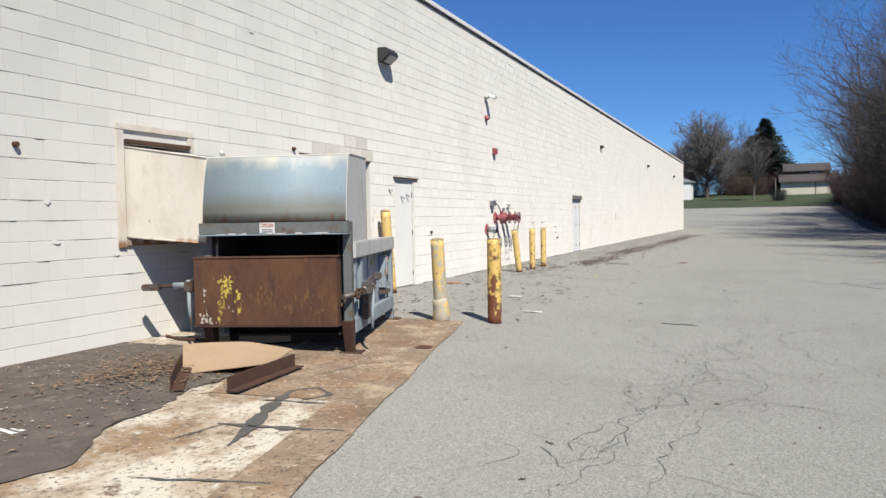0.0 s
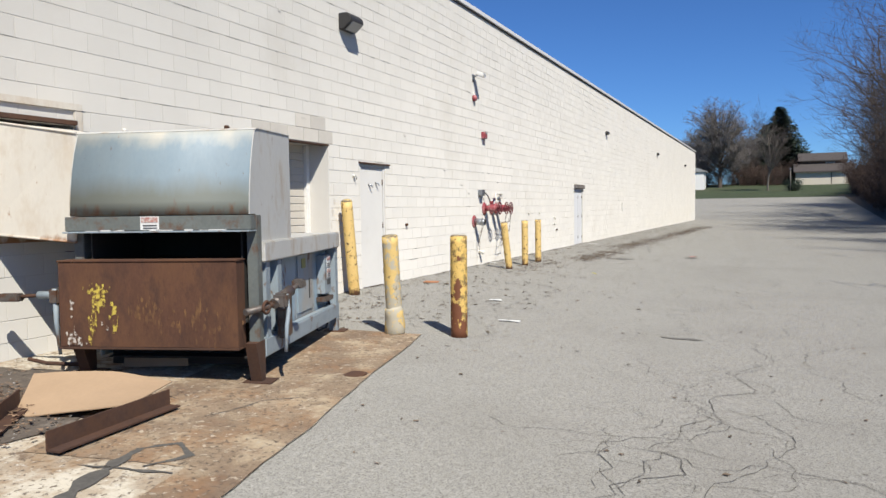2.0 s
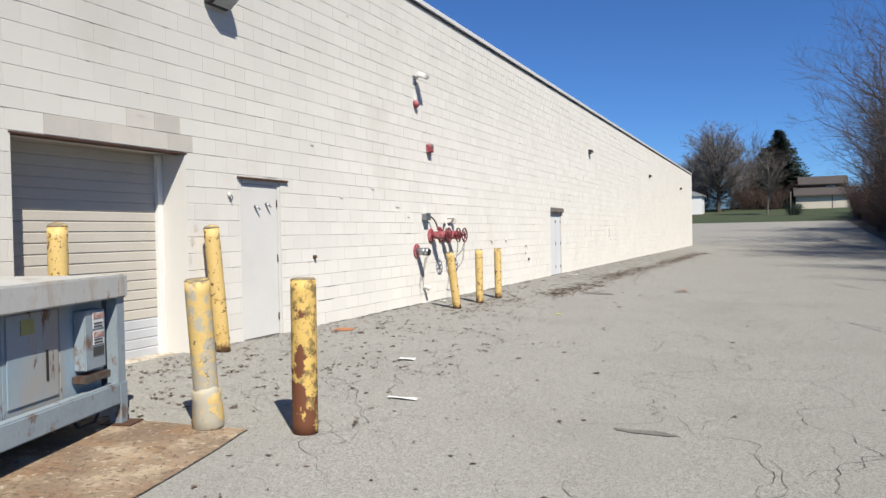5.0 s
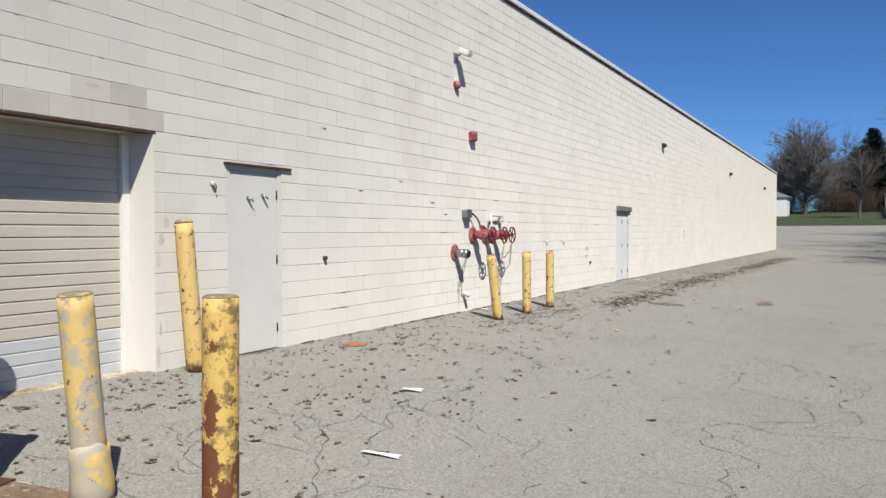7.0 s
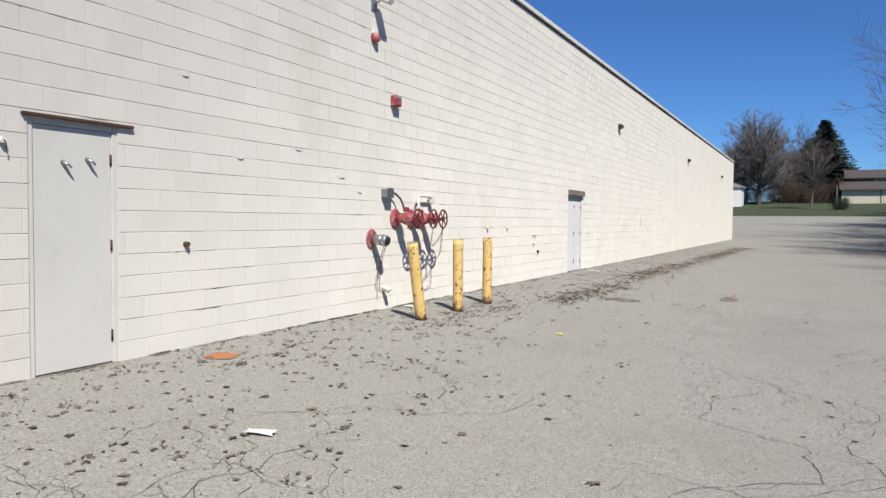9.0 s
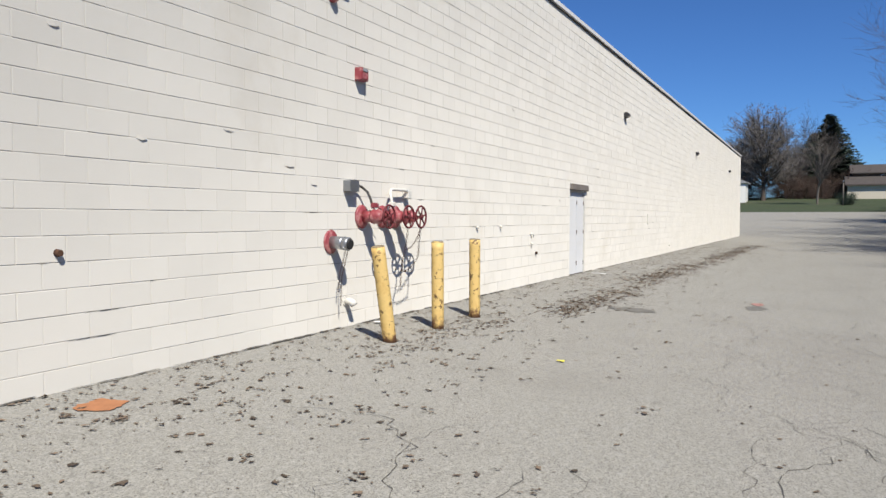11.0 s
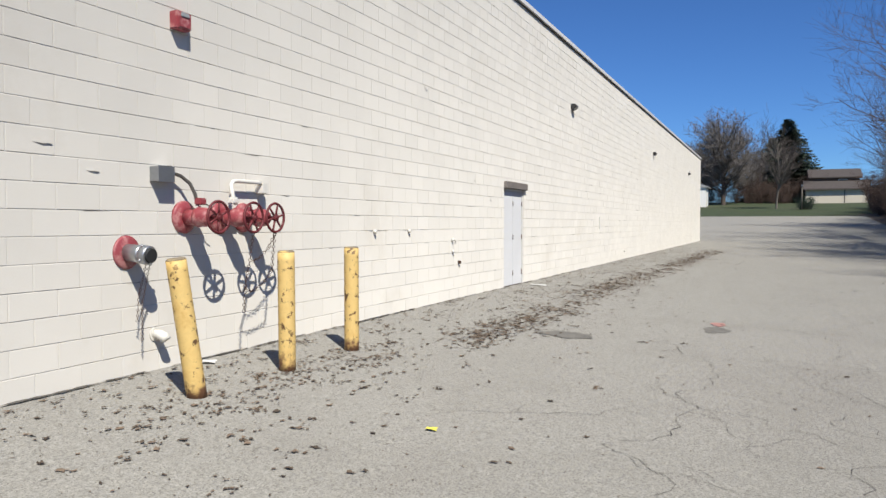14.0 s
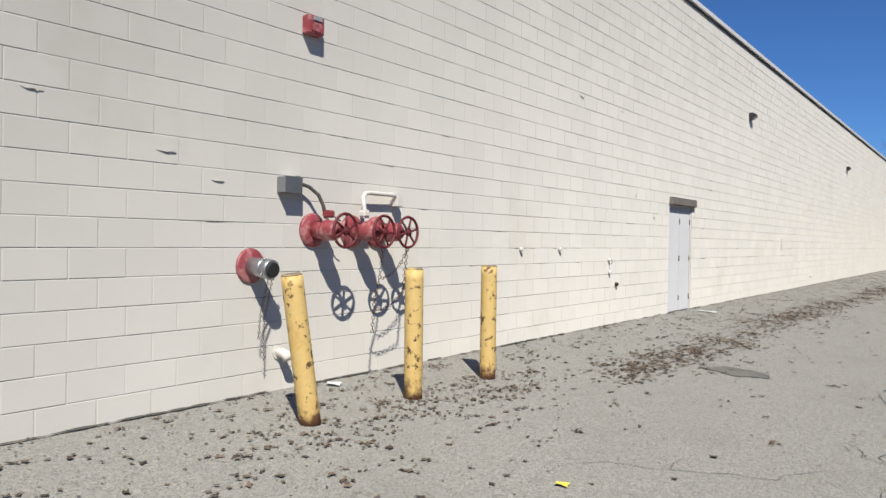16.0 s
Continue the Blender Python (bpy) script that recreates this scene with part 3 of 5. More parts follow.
bollard("bollard", gz(-9.88, -0.94), gz(-10.0, -0.86, 1.05), 0.077, "yellow", "leaning yellow bollard guarding red fire valves")
bollard("bollard", gz(-8.72, -0.95), gz(-8.73, -0.95, 1.07), 0.077, "yellow", "upright yellow bollard guarding red fire valves")
bollard("bollard", gz(-7.55, -0.93), gz(-7.55, -0.93, 1.07), 0.077, "yellow", "upright yellow bollard with chipped foot")

# ---- compactor ----
CMP = pose(-21.05, -2.52, 0, 0, 0, 17) @ Matrix.Diagonal((0.955, 1, 1, 1))
TO_CMP = CMP.inverted()
cmp_ = thing("trash_compactor", "weathered blue steel trash compactor with rusty front, on a concrete pad", "trash compactor", CMP)

# posts with splayed feet
for u, v, mat, zt in ((0.0, 0.0, "lip", 1.335), (2.60, 0.0, "frame_blue", 1.09), (0.0, 1.56, "lip", 1.335), (2.60, 1.46, "frame_blue", 1.09)):
    gnd = ground_z(*(CMP @ Vector((u, v, 0))).xy) + 0.012
    bm = bmesh.new()
    box(bm, u, u + 0.12, v, v + 0.09, 0.1, zt, 0.006)
    part("post", bm, mat, cmp_)
    bm = bmesh.new()
    s = -1 if u < 1 else 1
    prism(bm, [(u - 0.10 if u < 1 else u + 0.03, 0.26), (u + 0.13, 0.26), (u + 0.12, gnd + 0.012), (u + 0.03, gnd + 0.012)], "y", v - 0.004, v + 0.094)
    foot = part("foot", bm, "rust_dark" if u < 1 else "frame_blue", cmp_)
    boxpart("foot_plate", (u - 0.03, u + 0.19, v - 0.10, v + 0.16, gnd, gnd + 0.014), "rust_dark", foot, 0.003)
boxpart("top_rail", (0.12, 2.74, -0.025, 0.07, 0.925, 1.105), "pale", cmp_, 0.012, "chalky pale upper rail")
boxpart("bottom_rail", (0.12, 2.60, -0.015, 0.07, 0.10, 0.27), "frame_blue", cmp_, 0.012)
boxpart("rear_rail", (2.62, 2.72, 0.092, 1.458, 0.925, 1.09), "pale", cmp_, 0.01)
# deck and side sheets
boxpart("deck", (0.99, 2.70, 0.07, 1.55, 1.07, 1.098), "pale", cmp_, 0.004, "pale rust-streaked top deck")
for a, b in ((0.13, 0.98), (0.985, 1.42), (1.425, 2.03), (2.035, 2.595)):
    boxpart("side_sheet", (a, b, 0.115, 0.13, 0.10, 0.93), "blue", cmp_, 0.003)
for u in (0.20, 0.52):
    bm = bmesh.new()
    prism(bm, [(u, 0.0), (u + 0.11, 0.0), (u + 0.11, 0.11), (u, 0.11)], "z", 0.272, 0.922)
    part("stiffener", bm, "frame_blue", cmp_)
boxpart("access_cover", (1.46, 2.0, 0.105, 0.114, 0.30, 0.90), "blue", cmp_, 0.003)
boxpart("slot", (1.86, 1.885, 0.10, 0.104, 0.42, 0.63), "cavity_black", cmp_)
ctl = boxpart("control_box", (2.20, 2.47, 0.02, 0.114, 0.42, 0.86), "frame_blue", cmp_, 0.008)
boxpart("conduit_box", (2.16, 2.50, 0.0, 0.112, 0.335, 0.39), "oily", cmp_, 0.006)
for k, (z0, z1, mat) in enumerate(((0.72, 0.84, "paper"), (0.60, 0.70, "paper"), (0.52, 0.585, "ink"))):
    lab = boxpart("warning_label", (2.30, 2.44, 0.016, 0.0195, z0, z1), mat, ctl, 0, "white warning label")
    if mat == "paper":
        boxpart("label_band", (2.305, 2.435, 0.0125, 0.0155, z1 - 0.045, z1 - 0.006), "label_red", lab, 0, "red band")
        for q in range(2):
            boxpart("label_line", (2.31, 2.42, 0.0125, 0.0155, z0 + 0.012 + q * 0.022, z0 + 0.022 + q * 0.022), "ink", lab)
boxpart("green_label", (1.60, 1.74, 0.100, 0.1045, 0.76, 0.86), "label_green", cmp_, 0, "faded yellow-green label")
boxpart("green_label", (0.36, 0.46, 0.108, 0.1125, 0.62, 0.72), "label_green", cmp_, 0, "faded yellow-green label")
boxpart("far_side_sheet", (0.13, 2.6, 1.50, 1.52, 0.10, 1.07), "blue", cmp_, 0.004)
boxpart("back_sheet", (2.63, 2.65, 0.10, 1.45, 0.10, 0.92), "blue", cmp_, 0.004)
# inner sheets coloured near-black to stand for the dark of the chamber
boxpart("chassis", (0.14, 2.5, 0.16, 1.45, 0.085, 0.10), "cavity_black", cmp_)
boxpart("ram_housing", (0.95, 2.55, 0.30, 1.35, 0.12, 1.04), "cavity_black", cmp_)
boxpart("chamber_floor", (0.0, 0.94, 0.10, 1.49, 0.42, 0.45), "cavity_black", cmp_)
boxpart("chamber_back", (0.90, 0.94, 0.10, 1.49, 0.46, 1.33), "cavity_black", cmp_)
boxpart("chamber_cheek", (0.0, 0.89, 0.132, 0.142, 0.46, 1.33), "cavity_black", cmp_)
boxpart("chamber_cheek", (0.0, 0.89, 1.48, 1.49, 0.46, 1.33), "cavity_black", cmp_)
# hood with a bowed front
profile = [(-0.125, 1.345), (-0.115, 1.46), (-0.095, 1.60), (-0.065, 1.74), (-0.025, 1.88), (0.02, 1.99), (0.05, 2.055)]
bm = bmesh.new()
prism(bm, profile + [(0.075, 2.068), (0.98, 2.085), (0.98, 1.10), (0.02, 1.10), (0.02, 1.345)], "y", 0.012, 0.020)
part("hood_side", bm, "pale", cmp_, "chalky pale hood side")
bm = bmesh.new()
prism(bm, profile + [(0.075, 2.068), (0.98, 2.085), (0.98, 1.10), (0.02, 1.10), (0.02, 1.345)], "y", 1.601, 1.609)
part("hood_side", bm, "pale", cmp_)
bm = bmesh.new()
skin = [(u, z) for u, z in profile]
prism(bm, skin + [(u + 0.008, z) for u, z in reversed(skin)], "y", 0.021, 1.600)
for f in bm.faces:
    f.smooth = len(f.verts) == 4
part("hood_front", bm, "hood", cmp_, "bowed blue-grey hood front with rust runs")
bm = bmesh.new()
prism(bm, [(0.046, 2.056), (0.075, 2.072), (0.98, 2.089), (0.98, 2.081), (0.075, 2.064), (0.056, 2.050)], "y", 0.004, 1.616)
part("hood_top", bm, "pale", cmp_)
boxpart("hood_back", (0.972, 0.98, 0.021, 1.600, 1.10, 2.08), "pale", cmp_)
# lip over the mouth
boxpart("lip_beam", (-0.13, -0.004, 0.0, 1.65, 1.215, 1.338), "lip", cmp_, 0.006, "grimy blue-grey lip beam")
boxpart("lip_shelf", (-0.17, -0.004, 0.0, 1.65, 1.200, 1.213), "frame_blue", cmp_, 0.002)
lab = boxpart("warning_label", (-0.1345, -0.1305, 0.80, 0.965, 1.222, 1.335), "paper", cmp_, 0, "peeling white warning label")
boxpart("label_band", (-0.138, -0.135, 0.81, 0.955, 1.285, 1.328), "label_red", lab, 0, "red band")
for q in range(2):
    boxpart("label_line", (-0.138, -0.135, 0.82, 0.94, 1.232 + q * 0.022, 1.242 + q * 0.022), "ink", lab)
rnd = random.Random(12)
for k in range(12):
    v0 = rnd.choice((rnd.uniform(0.5, 0.9), rnd.uniform(1.1, 1.5), rnd.uniform(0.15, 0.5)))
    ln = rnd.uniform(0.04, 0.16)
    boxpart("paper_scrap", (-0.168, -0.135 - rnd.uniform(0, 0.02), v0, v0 + ln, 1.214, 1.214 + rnd.uniform(0.003, 0.012)), "paper", cmp_, 0, "torn white paper scrap")
# rusted front box
bm = bmesh.new()
box(bm, -0.175, -0.165, 0.12, 1.70, 0.235, 0.955, 0.002)
panel = part("front_panel", bm, "rust", cmp_, "rusted brown front panel splashed with yellow paint")
boxpart("panel_top", (-0.185, 0.0, 0.11, 1.71, 0.957, 0.972), "rust", cmp_, 0.003)
boxpart("panel_side", (-0.164, 0.0, 0.12, 0.13, 0.235, 0.955), "rust", cmp_)
boxpart("panel_side", (-0.164, 0.0, 1.69, 1.70, 0.235, 0.955), "rust", cmp_)
boxpart("panel_lip", (-0.19, 0.0, 0.11, 1.71, 0.215, 0.233), "rust_dark", cmp_, 0.003)
# added black sheet standing in for shade in the open gap underneath
boxpart("under_plate", (0.30, 0.31, 0.16, 1.50, 0.0, 0.40), "cavity_black", cmp_)


def blot(bm, u, cv, cz, rv, rz, seed, n=26):
    """A ragged flat splash on the front panel."""
    rnd = random.Random(seed)
    c = bm.verts.new((u, cv, cz))
    rim = []
    for k in range(n):
        a = k * math.tau / n
        f = 0.75 + 0.35 * noise.noise((math.cos(a) * 2 + seed, math.sin(a) * 2, seed)) + rnd.uniform(-0.16, 0.16)
        rim.append(bm.verts.new((u, cv + math.cos(a) * rv * f, cz + math.sin(a) * rz * f)))
    for k in range(n):
        bm.faces.new((c, rim[k], rim[(k + 1) % n]))


def splash(name, u, spots, mat, label, seed):
    """One splash of many ragged spots and runs: (v, z, spread v, spread z, count, run length)."""
    rnd = random.Random(seed)
    bm = bmesh.new()
    for cv, cz, sv, sz, n, run in spots:
        for k in range(n):
            v, z = rnd.gauss(cv, sv), rnd.gauss(cz, sz)
            rr = rnd.uniform(0.006, 0.026)
            blot(bm, u - 0.00002 * k, v, min(max(z, 0.25), 0.93), rr * rnd.uniform(0.6, 1.0), rr + rnd.uniform(0, run), rnd.randrange(999), 14)
    tagged(part(name, bm, mat, panel), label, "", "", "stuff")


splash("ochre_smear", -0.1770, ((0.88, 0.52, 0.11, 0.07, 60, 0.05), (0.45, 0.45, 0.14, 0.10, 30, 0.06)), "rust_smear", "ochre rust smear", 3)
splash("yellow_splash", -0.1790, ((1.35, 0.71, 0.045, 0.025, 34, 0.02), (1.37, 0.60, 0.035, 0.05, 26, 0.05), (1.39, 0.44, 0.022, 0.08, 16, 0.05), (1.20, 0.56, 0.018, 0.03, 9, 0.02), (1.20, 0.40, 0.015, 0.07, 8, 0.05)),
       "splash_yellow", "splashed yellow paint", 5)
splash("white_splash", -0.1830, ((1.58, 0.61, 0.012, 0.012, 9, 0.0), (1.585, 0.52, 0.003, 0.04, 4, 0.06), (1.55, 0.28, 0.045, 0.018, 26, 0.01), (1.60, 0.33, 0.02, 0.03, 9, 0.04), (1.27, 0.42, 0.02, 0.02, 4, 0.01)),
       "splash_white", "splashed whitish paint", 8)
# ratchet binder at the near side
b1 = tubepart("ratchet_binder", [(-0.16, 0.06, 0.53), (0.05, -0.05, 0.55), (0.22, -0.12, 0.58)], [0.03, 0.028, 0.028], "oily", cmp_, 10, "rusty oily ratchet binder")
tubepart("barrel", [(0.10, -0.10, 0.57), (0.40, -0.15, 0.655)], [0.045, 0.05], "oily", b1, 14)
tubepart("screw", [(0.40, -0.15, 0.655), (0.62, -0.17, 0.69)], 0.022, "oily", b1, 10)
boxpart("clevis", (0.56, 0.70, -0.21, -0.11, 0.655, 0.735), "oily", b1, 0.012)
boxpart("hook_plate", (0.40, 0.62, -0.10, -0.02, 0.22, 0.64), "oily", b1, 0.015)
tubepart("handle", [(0.22, -0.17, 0.64), (0.19, -0.20, 0.50), (0.13, -0.20, 0.38), (0.09, -0.20, 0.16)], [0.022, 0.02, 0.018, 0.016], "frame_blue", b1, 10)
boxpart("pawl_box", (0.12, 0.27, -0.20, -0.08, 0.52, 0.66), "oily", b1, 0.02)
ring(bm := bmesh.new(), (0.02, -0.06, 0.55), (0.2, 1, 0), 0.05, 0.014, 16, 8)
part("shackle", bm, "rust_dark", b1)
# binder and hanging bar at the far side
b2 = tubepart("ratchet_binder", [(0.02, 1.66, 0.66), (0.02, 2.02, 0.655)], 0.034, "frame_blue", cmp_, 12, "grey ratchet binder")
tubepart("screw", [(0.02, 2.02, 0.655), (0.02, 2.20, 0.64)], 0.017, "rust_dark", b2, 10)
boxpart("clevis", (-0.03, 0.07, 2.18, 2.38, 0.60, 0.67), "oily", b2, 0.012)
tubepart("handle", [(-0.04, 1.82, 0.72), (-0.04, 1.82, 0.42), (-0.03, 1.80, 0.14)], [0.026, 0.02, 0.014], "frame_blue", b2, 10)
boxpart("pawl_box", (-0.07, 0.09, 1.78, 1.87, 0.58, 0.72), "oily", b2, 0.015)
tubepart("floor_bar", [(0.05, 1.62, 0.035), (-0.02, 1.95, 0.06), (-0.04, 2.10, 0.10)], 0.018, "rust_dark", cmp_, 8)
tubepart("hydraulic_hose", [(2.2, 0.2, 0.12), (2.25, 0.12, 0.0), (2.36, 0.06, 0.02), (2.44, 0.02, 0.2), (2.46, 0.05, 0.34)], 0.012, "black", cmp_, 8)
# chute into the wall
w = [TO_CMP @ Vector(p) for p in ((-21.70, -0.004, 1.20), (-20.72, -0.004, 1.20), (-20.72, -0.004, 2.215), (-21.70, -0.004, 2.215))]
h = [Vector(p) for p in ((-0.02, 1.613, 1.12), (0.95, 1.613, 1.12), (0.95, 1.613, 2.07), (0.04, 1.613, 2.06))]
bm = bmesh.new()
vs = [bm.verts.new(p) for p in h + w]
for q in ((0, 1, 5, 4), (1, 2, 6, 5), (2, 3, 7, 6), (3, 0, 4, 7)):
    bm.faces.new([vs[i] for i in q])
chute = part("chute", bm, "cream", cmp_, "cream painted steel chute joining hood and wall")
mod = chute.modifiers.new("thick", "SOLIDIFY")
mod.thickness, mod.offset = 0.012, -1
e = [(h[0] + Vector((-0.006, 0, 0)), w[0]), (h[3] + Vector((-0.006, 0, 0.004)), w[3])]
for a, b in e:
    tubepart("chute_edge", [a, b], 0.012, "cream", chute, 6)

# wall frame round the chute
hf = thing("hatch_frame", "cream steel frame set in the block wall round the chute", "hatch frame")
for d in ((-21.83, -21.725, 1.08, 2.40), (-20.695, -20.60, 1.08, 2.40)):
    boxpart("stile", (d[0], d[1], -0.03, -0.001, d[2], d[3]), "cream", hf, 0.005)
boxpart("head", (-21.83, -20.60, -0.03, -0.001, 2.405, 2.475), "cream", hf, 0.005)
# dark bar set in for the dark line along the hatch top
boxpart("shadow_angle", (-21.72, -20.70, -0.075, -0.001, 2.255, 2.30), "rust_dark", hf, 0.004, "dark bar over the chute")
boxpart("sill", (-21.72, -20.70, -0.03, -0.001, 1.10, 1.17), "cream", hf, 0.005)
bm = bmesh.new()
box(bm, HATCH[0] - 0.1, HATCH[1] + 0.1, 0.5, 0.7, HATCH[2] - 0.1, HATCH[3] + 0.1)
structure("hatch_backing", bm, "mortar")


# ---- clutter by the compactor ----
def angle_iron(pts, label):
    """An L-section bar along ground points."""
    bm = bmesh.new()
    section = ((-0.10, 0.0), (0.006, 0.0), (0.006, 0.125), (-0.006, 0.125), (-0.006, 0.012), (-0.10, 0.012))
    rows = []
    for k, (x, y) in enumerate(pts):
        a, b = pts[max(k - 1, 0)], pts[min(k + 1, len(pts) - 1)]
        d = (Vector(b) - Vector(a)).normalized()
        rows.append([bm.verts.new((x - d.y * q, y + d.x * q, ground_z(x, y) + 0.034 + z)) for q, z in section])
    for r0, r1 in zip(rows, rows[1:]):
        for q in range(6):
            bm.faces.new((r0[q], r0[(q + 1) % 6], r1[(q + 1) % 6], r1[q]))
    bm.faces.new(rows[0])
    bm.faces.new(rows[-1])
    bmesh.ops.recalc_face_normals(bm, faces=bm.faces[:])
    return single("angle_iron", bm, "rust_dark", label, "angle iron", "guide rails on the pad")


angle_iron([(-23.07, -2.47), (-21.97, -2.39)], "rusted steel guide rail lying on the concrete pad")
angle_iron([(-23.28, -2.05), (-22.85, -1.72), (-22.50, -1.47)], "bent rusted steel guide rail among dead leaves")

bm = bmesh.new()
n, m_ = 16, 8
grid = []
for i in range(n + 1):
    row = []
    for j in range(m_ + 1):
        s, t = i / n, j / m_
        a = Vector((-22.66, -1.62, 0)).lerp(Vector((-22.36, -2.42, 0)), s)
        b = Vector((-22.13, -1.15, 0)).lerp(Vector((-21.80, -2.26, 0)), s)
        p = a.lerp(b, t)
        z = ground_z(p.x, p.y) + 0.145 + 0.015 * t + 0.05 * math.sin(s * 3.0) * t - 0.13 * (1 - s) * (1 - t) + 0.01 * noise.noise((p.x * 3, p.y * 3, 0))
        row.append(bm.verts.new((p.x, p.y, z)))
    grid.append(row)
for i in range(n):
    for j in range(m_):
        bm.faces.new((grid[i][j], grid[i + 1][j], grid[i + 1][j + 1], grid[i][j + 1]))
board = single("cardboard_sheet", bm, "cardboard", "flattened brown cardboard lying across rusty guide rails", "cardboard")
mod = board.modifiers.new("thick", "SOLIDIFY")
mod.thickness = 0.008
bm = bmesh.new()
prism(bm, [(0, 0), (0.62, 0.02), (0.60, 0.21), (0.30, 0.24), (0.02, 0.20)], "y", -0.004, 0.004)
flap = single("cardboard_flap", bm, "cardboard", "dirty cardboard piece leaning under the compactor", "cardboard")
flap.matrix_world = Matrix.Translation(gz(-21.19, -1.10, 0.014)) @ Matrix.Rotation(radians(-73), 4, "Z") @ Matrix.Rotation(radians(-6), 4, "X")
bm = bmesh.new()
tube(bm, [gz(-20.36, -3.02, 0.014), gz(-20.36, -3.02, 0.02)], [0.13, 0.11], 20)
single("pad_plate", bm, "rust_dark", "small rusty plate set in the concrete pad", "metal plate")

# dark seams and stains in the pad
bm = bmesh.new()
for k, (pts, wd) in enumerate((([(-24.15, -3.35), (-23.70, -3.22), (-23.2, -3.02), (-22.72, -2.88)], 0.10), ([(-23.78, -2.95), (-23.70, -3.30), (-23.60, -3.65)], 0.075),
                               ([(-22.75, -2.86), (-22.55, -3.02), (-22.68, -3.22), (-22.95, -3.12)], 0.05), ([(-24.86, -3.2), (-24.6, -4.0)], 0.03),
                               ([(-23.1, -2.75), (-22.95, -3.35)], 0.03), ([(-23.60, -3.65), (-23.52, -3.86)], 0.02), ([(-24.3, -2.9), (-23.74, -3.0)], 0.012),
                               ([(-22.1, -2.75), (-21.5, -2.85), (-21.2, -3.1)], 0.012))):
    ribbon(bm, pts, wd, 0.020, 0.012, k)
structure("pad_seams", bm, "crack", "dark tarry seams in the concrete")

# ---- asphalt cracks ----
bm = bmesh.new()
rnd = random.Random(21)


def crack(x, y, heading, length, width, depth=0):
    pts = [(x, y)]
    a = heading
    n = max(3, int(length / 0.13))
    for k in range(n):
        a = heading + (a - heading) * 0.6 + rnd.uniform(-0.9, 0.9)
        x += 0.13 * math.cos(a)
        y += 0.13 * math.sin(a)
        if y > -0.3 or y < -13:
            break
        pts.append((x, y))
        if depth < 2 and rnd.random() < 0.06:
            crack(x, y, a + rnd.choice((-1, 1)) * rnd.uniform(0.6, 1.3), length * rnd.uniform(0.12, 0.3), width * 0.7, depth + 1)
    if len(pts) > 2:
        ribbon(bm, pts, width * 0.40, 0.006, 0.010, rnd.randrange(9999), 0.05)


for x, y, hd, ln, wd in ((-24.5, -5.35, 0.02, 9, 0.016), (-24.2, -5.75, 0.05, 6, 0.013), (-22.5, -6.3, 0.0, 10, 0.014), (-17.5, -5.0, 0.02, 9, 0.016), (-15.5, -5.6, 0.0, 7, 0.013),
                         (-12.6, -3.9, 2.2, 4, 0.012), (-13.9, -3.5, 0.9, 3.0, 0.016), (-11, -4.6, 0.1, 8, 0.014), (-8, -6.2, 0.0, 14, 0.014), (-19.2, -3.9, 0.2, 5, 0.012), (-17.4, -3.2, 0.3, 3.5, 0.014),
                         (-17.8, -2.7, 0.1, 2.5, 0.012), (-9.4, -2.6, -0.5, 2.0, 0.014), (-3, -5.0, 0.0, 12, 0.014), (-20.5, -7.6, 0.05, 9, 0.014), (-21.5, -5.0, -1.5, 4, 0.014), (-14.2, -4.5, -1.4, 5, 0.014),
                         (-6, -4.2, -1.5, 5, 0.013), (6, -5.5, 0.05, 16, 0.016), (4, -3.2, -1.5, 6, 0.015), (-23.6, -7.2, 0.1, 6, 0.013), (-10.5, -7.0, 0.0, 8, 0.013), (-1.0, -2.6, 0.3, 4, 0.012), (-16.2, -2.0, -0.4, 3, 0.010)):
    crack(x, y, hd, ln, wd)
for _ in range(20):                                     # a crazed patch near the dock
    crack(rnd.gauss(-17.0, 0.8), rnd.gauss(-3.0, 0.55), rnd.choice((0.2, 0.9, 1.8)) + rnd.uniform(-0.3, 0.3), rnd.uniform(0.5, 1.8), 0.011, 1)
for _ in range(16):                                     # crazed wheel track
    crack(rnd.uniform(-24, -19), rnd.gauss(-5.5, 0.3), rnd.choice((0.0, 0.1, 1.3)) + rnd.uniform(-0.3, 0.3), rnd.uniform(0.5, 2.0), 0.012, 1)
for _ in range(26):
    crack(rnd.uniform(-13, -7), rnd.gauss(-5.9, 0.5), rnd.choice((0.0, 0.1, 1.3)) + rnd.uniform(-0.3, 0.3), rnd.uniform(0.6, 2.2), 0.012, 1)
structure("asphalt_cracks", bm, "crack", "hairline cracks in old asphalt")


# ---- flat marks and litter ----
def patch_on_ground(name, x, y, rx, ry, mat, label, category, lift=0.008, seed=0, n=28, kind=""):
    bm = bmesh.new()
    rnd = random.Random(seed)
    c = bm.verts.new((x, y, ground_z(x, y) + lift + 0.001))
    rim = []
    for k in range(n):
        a = k * math.tau / n
        f = 0.8 + 0.3 * noise.noise((math.cos(a) * 1.5 + seed, math.sin(a) * 1.5, seed * 3)) + rnd.uniform(-0.1, 0.1)
        px, py = x + math.cos(a) * rx * f, y + math.sin(a) * ry * f
        rim.append(bm.verts.new((px, py, ground_z(px, py) + lift)))
    for k in range(n):
        bm.faces.new((c, rim[k], rim[(k + 1) % n]))
    return single(name, bm, mat, label, category, "", kind)


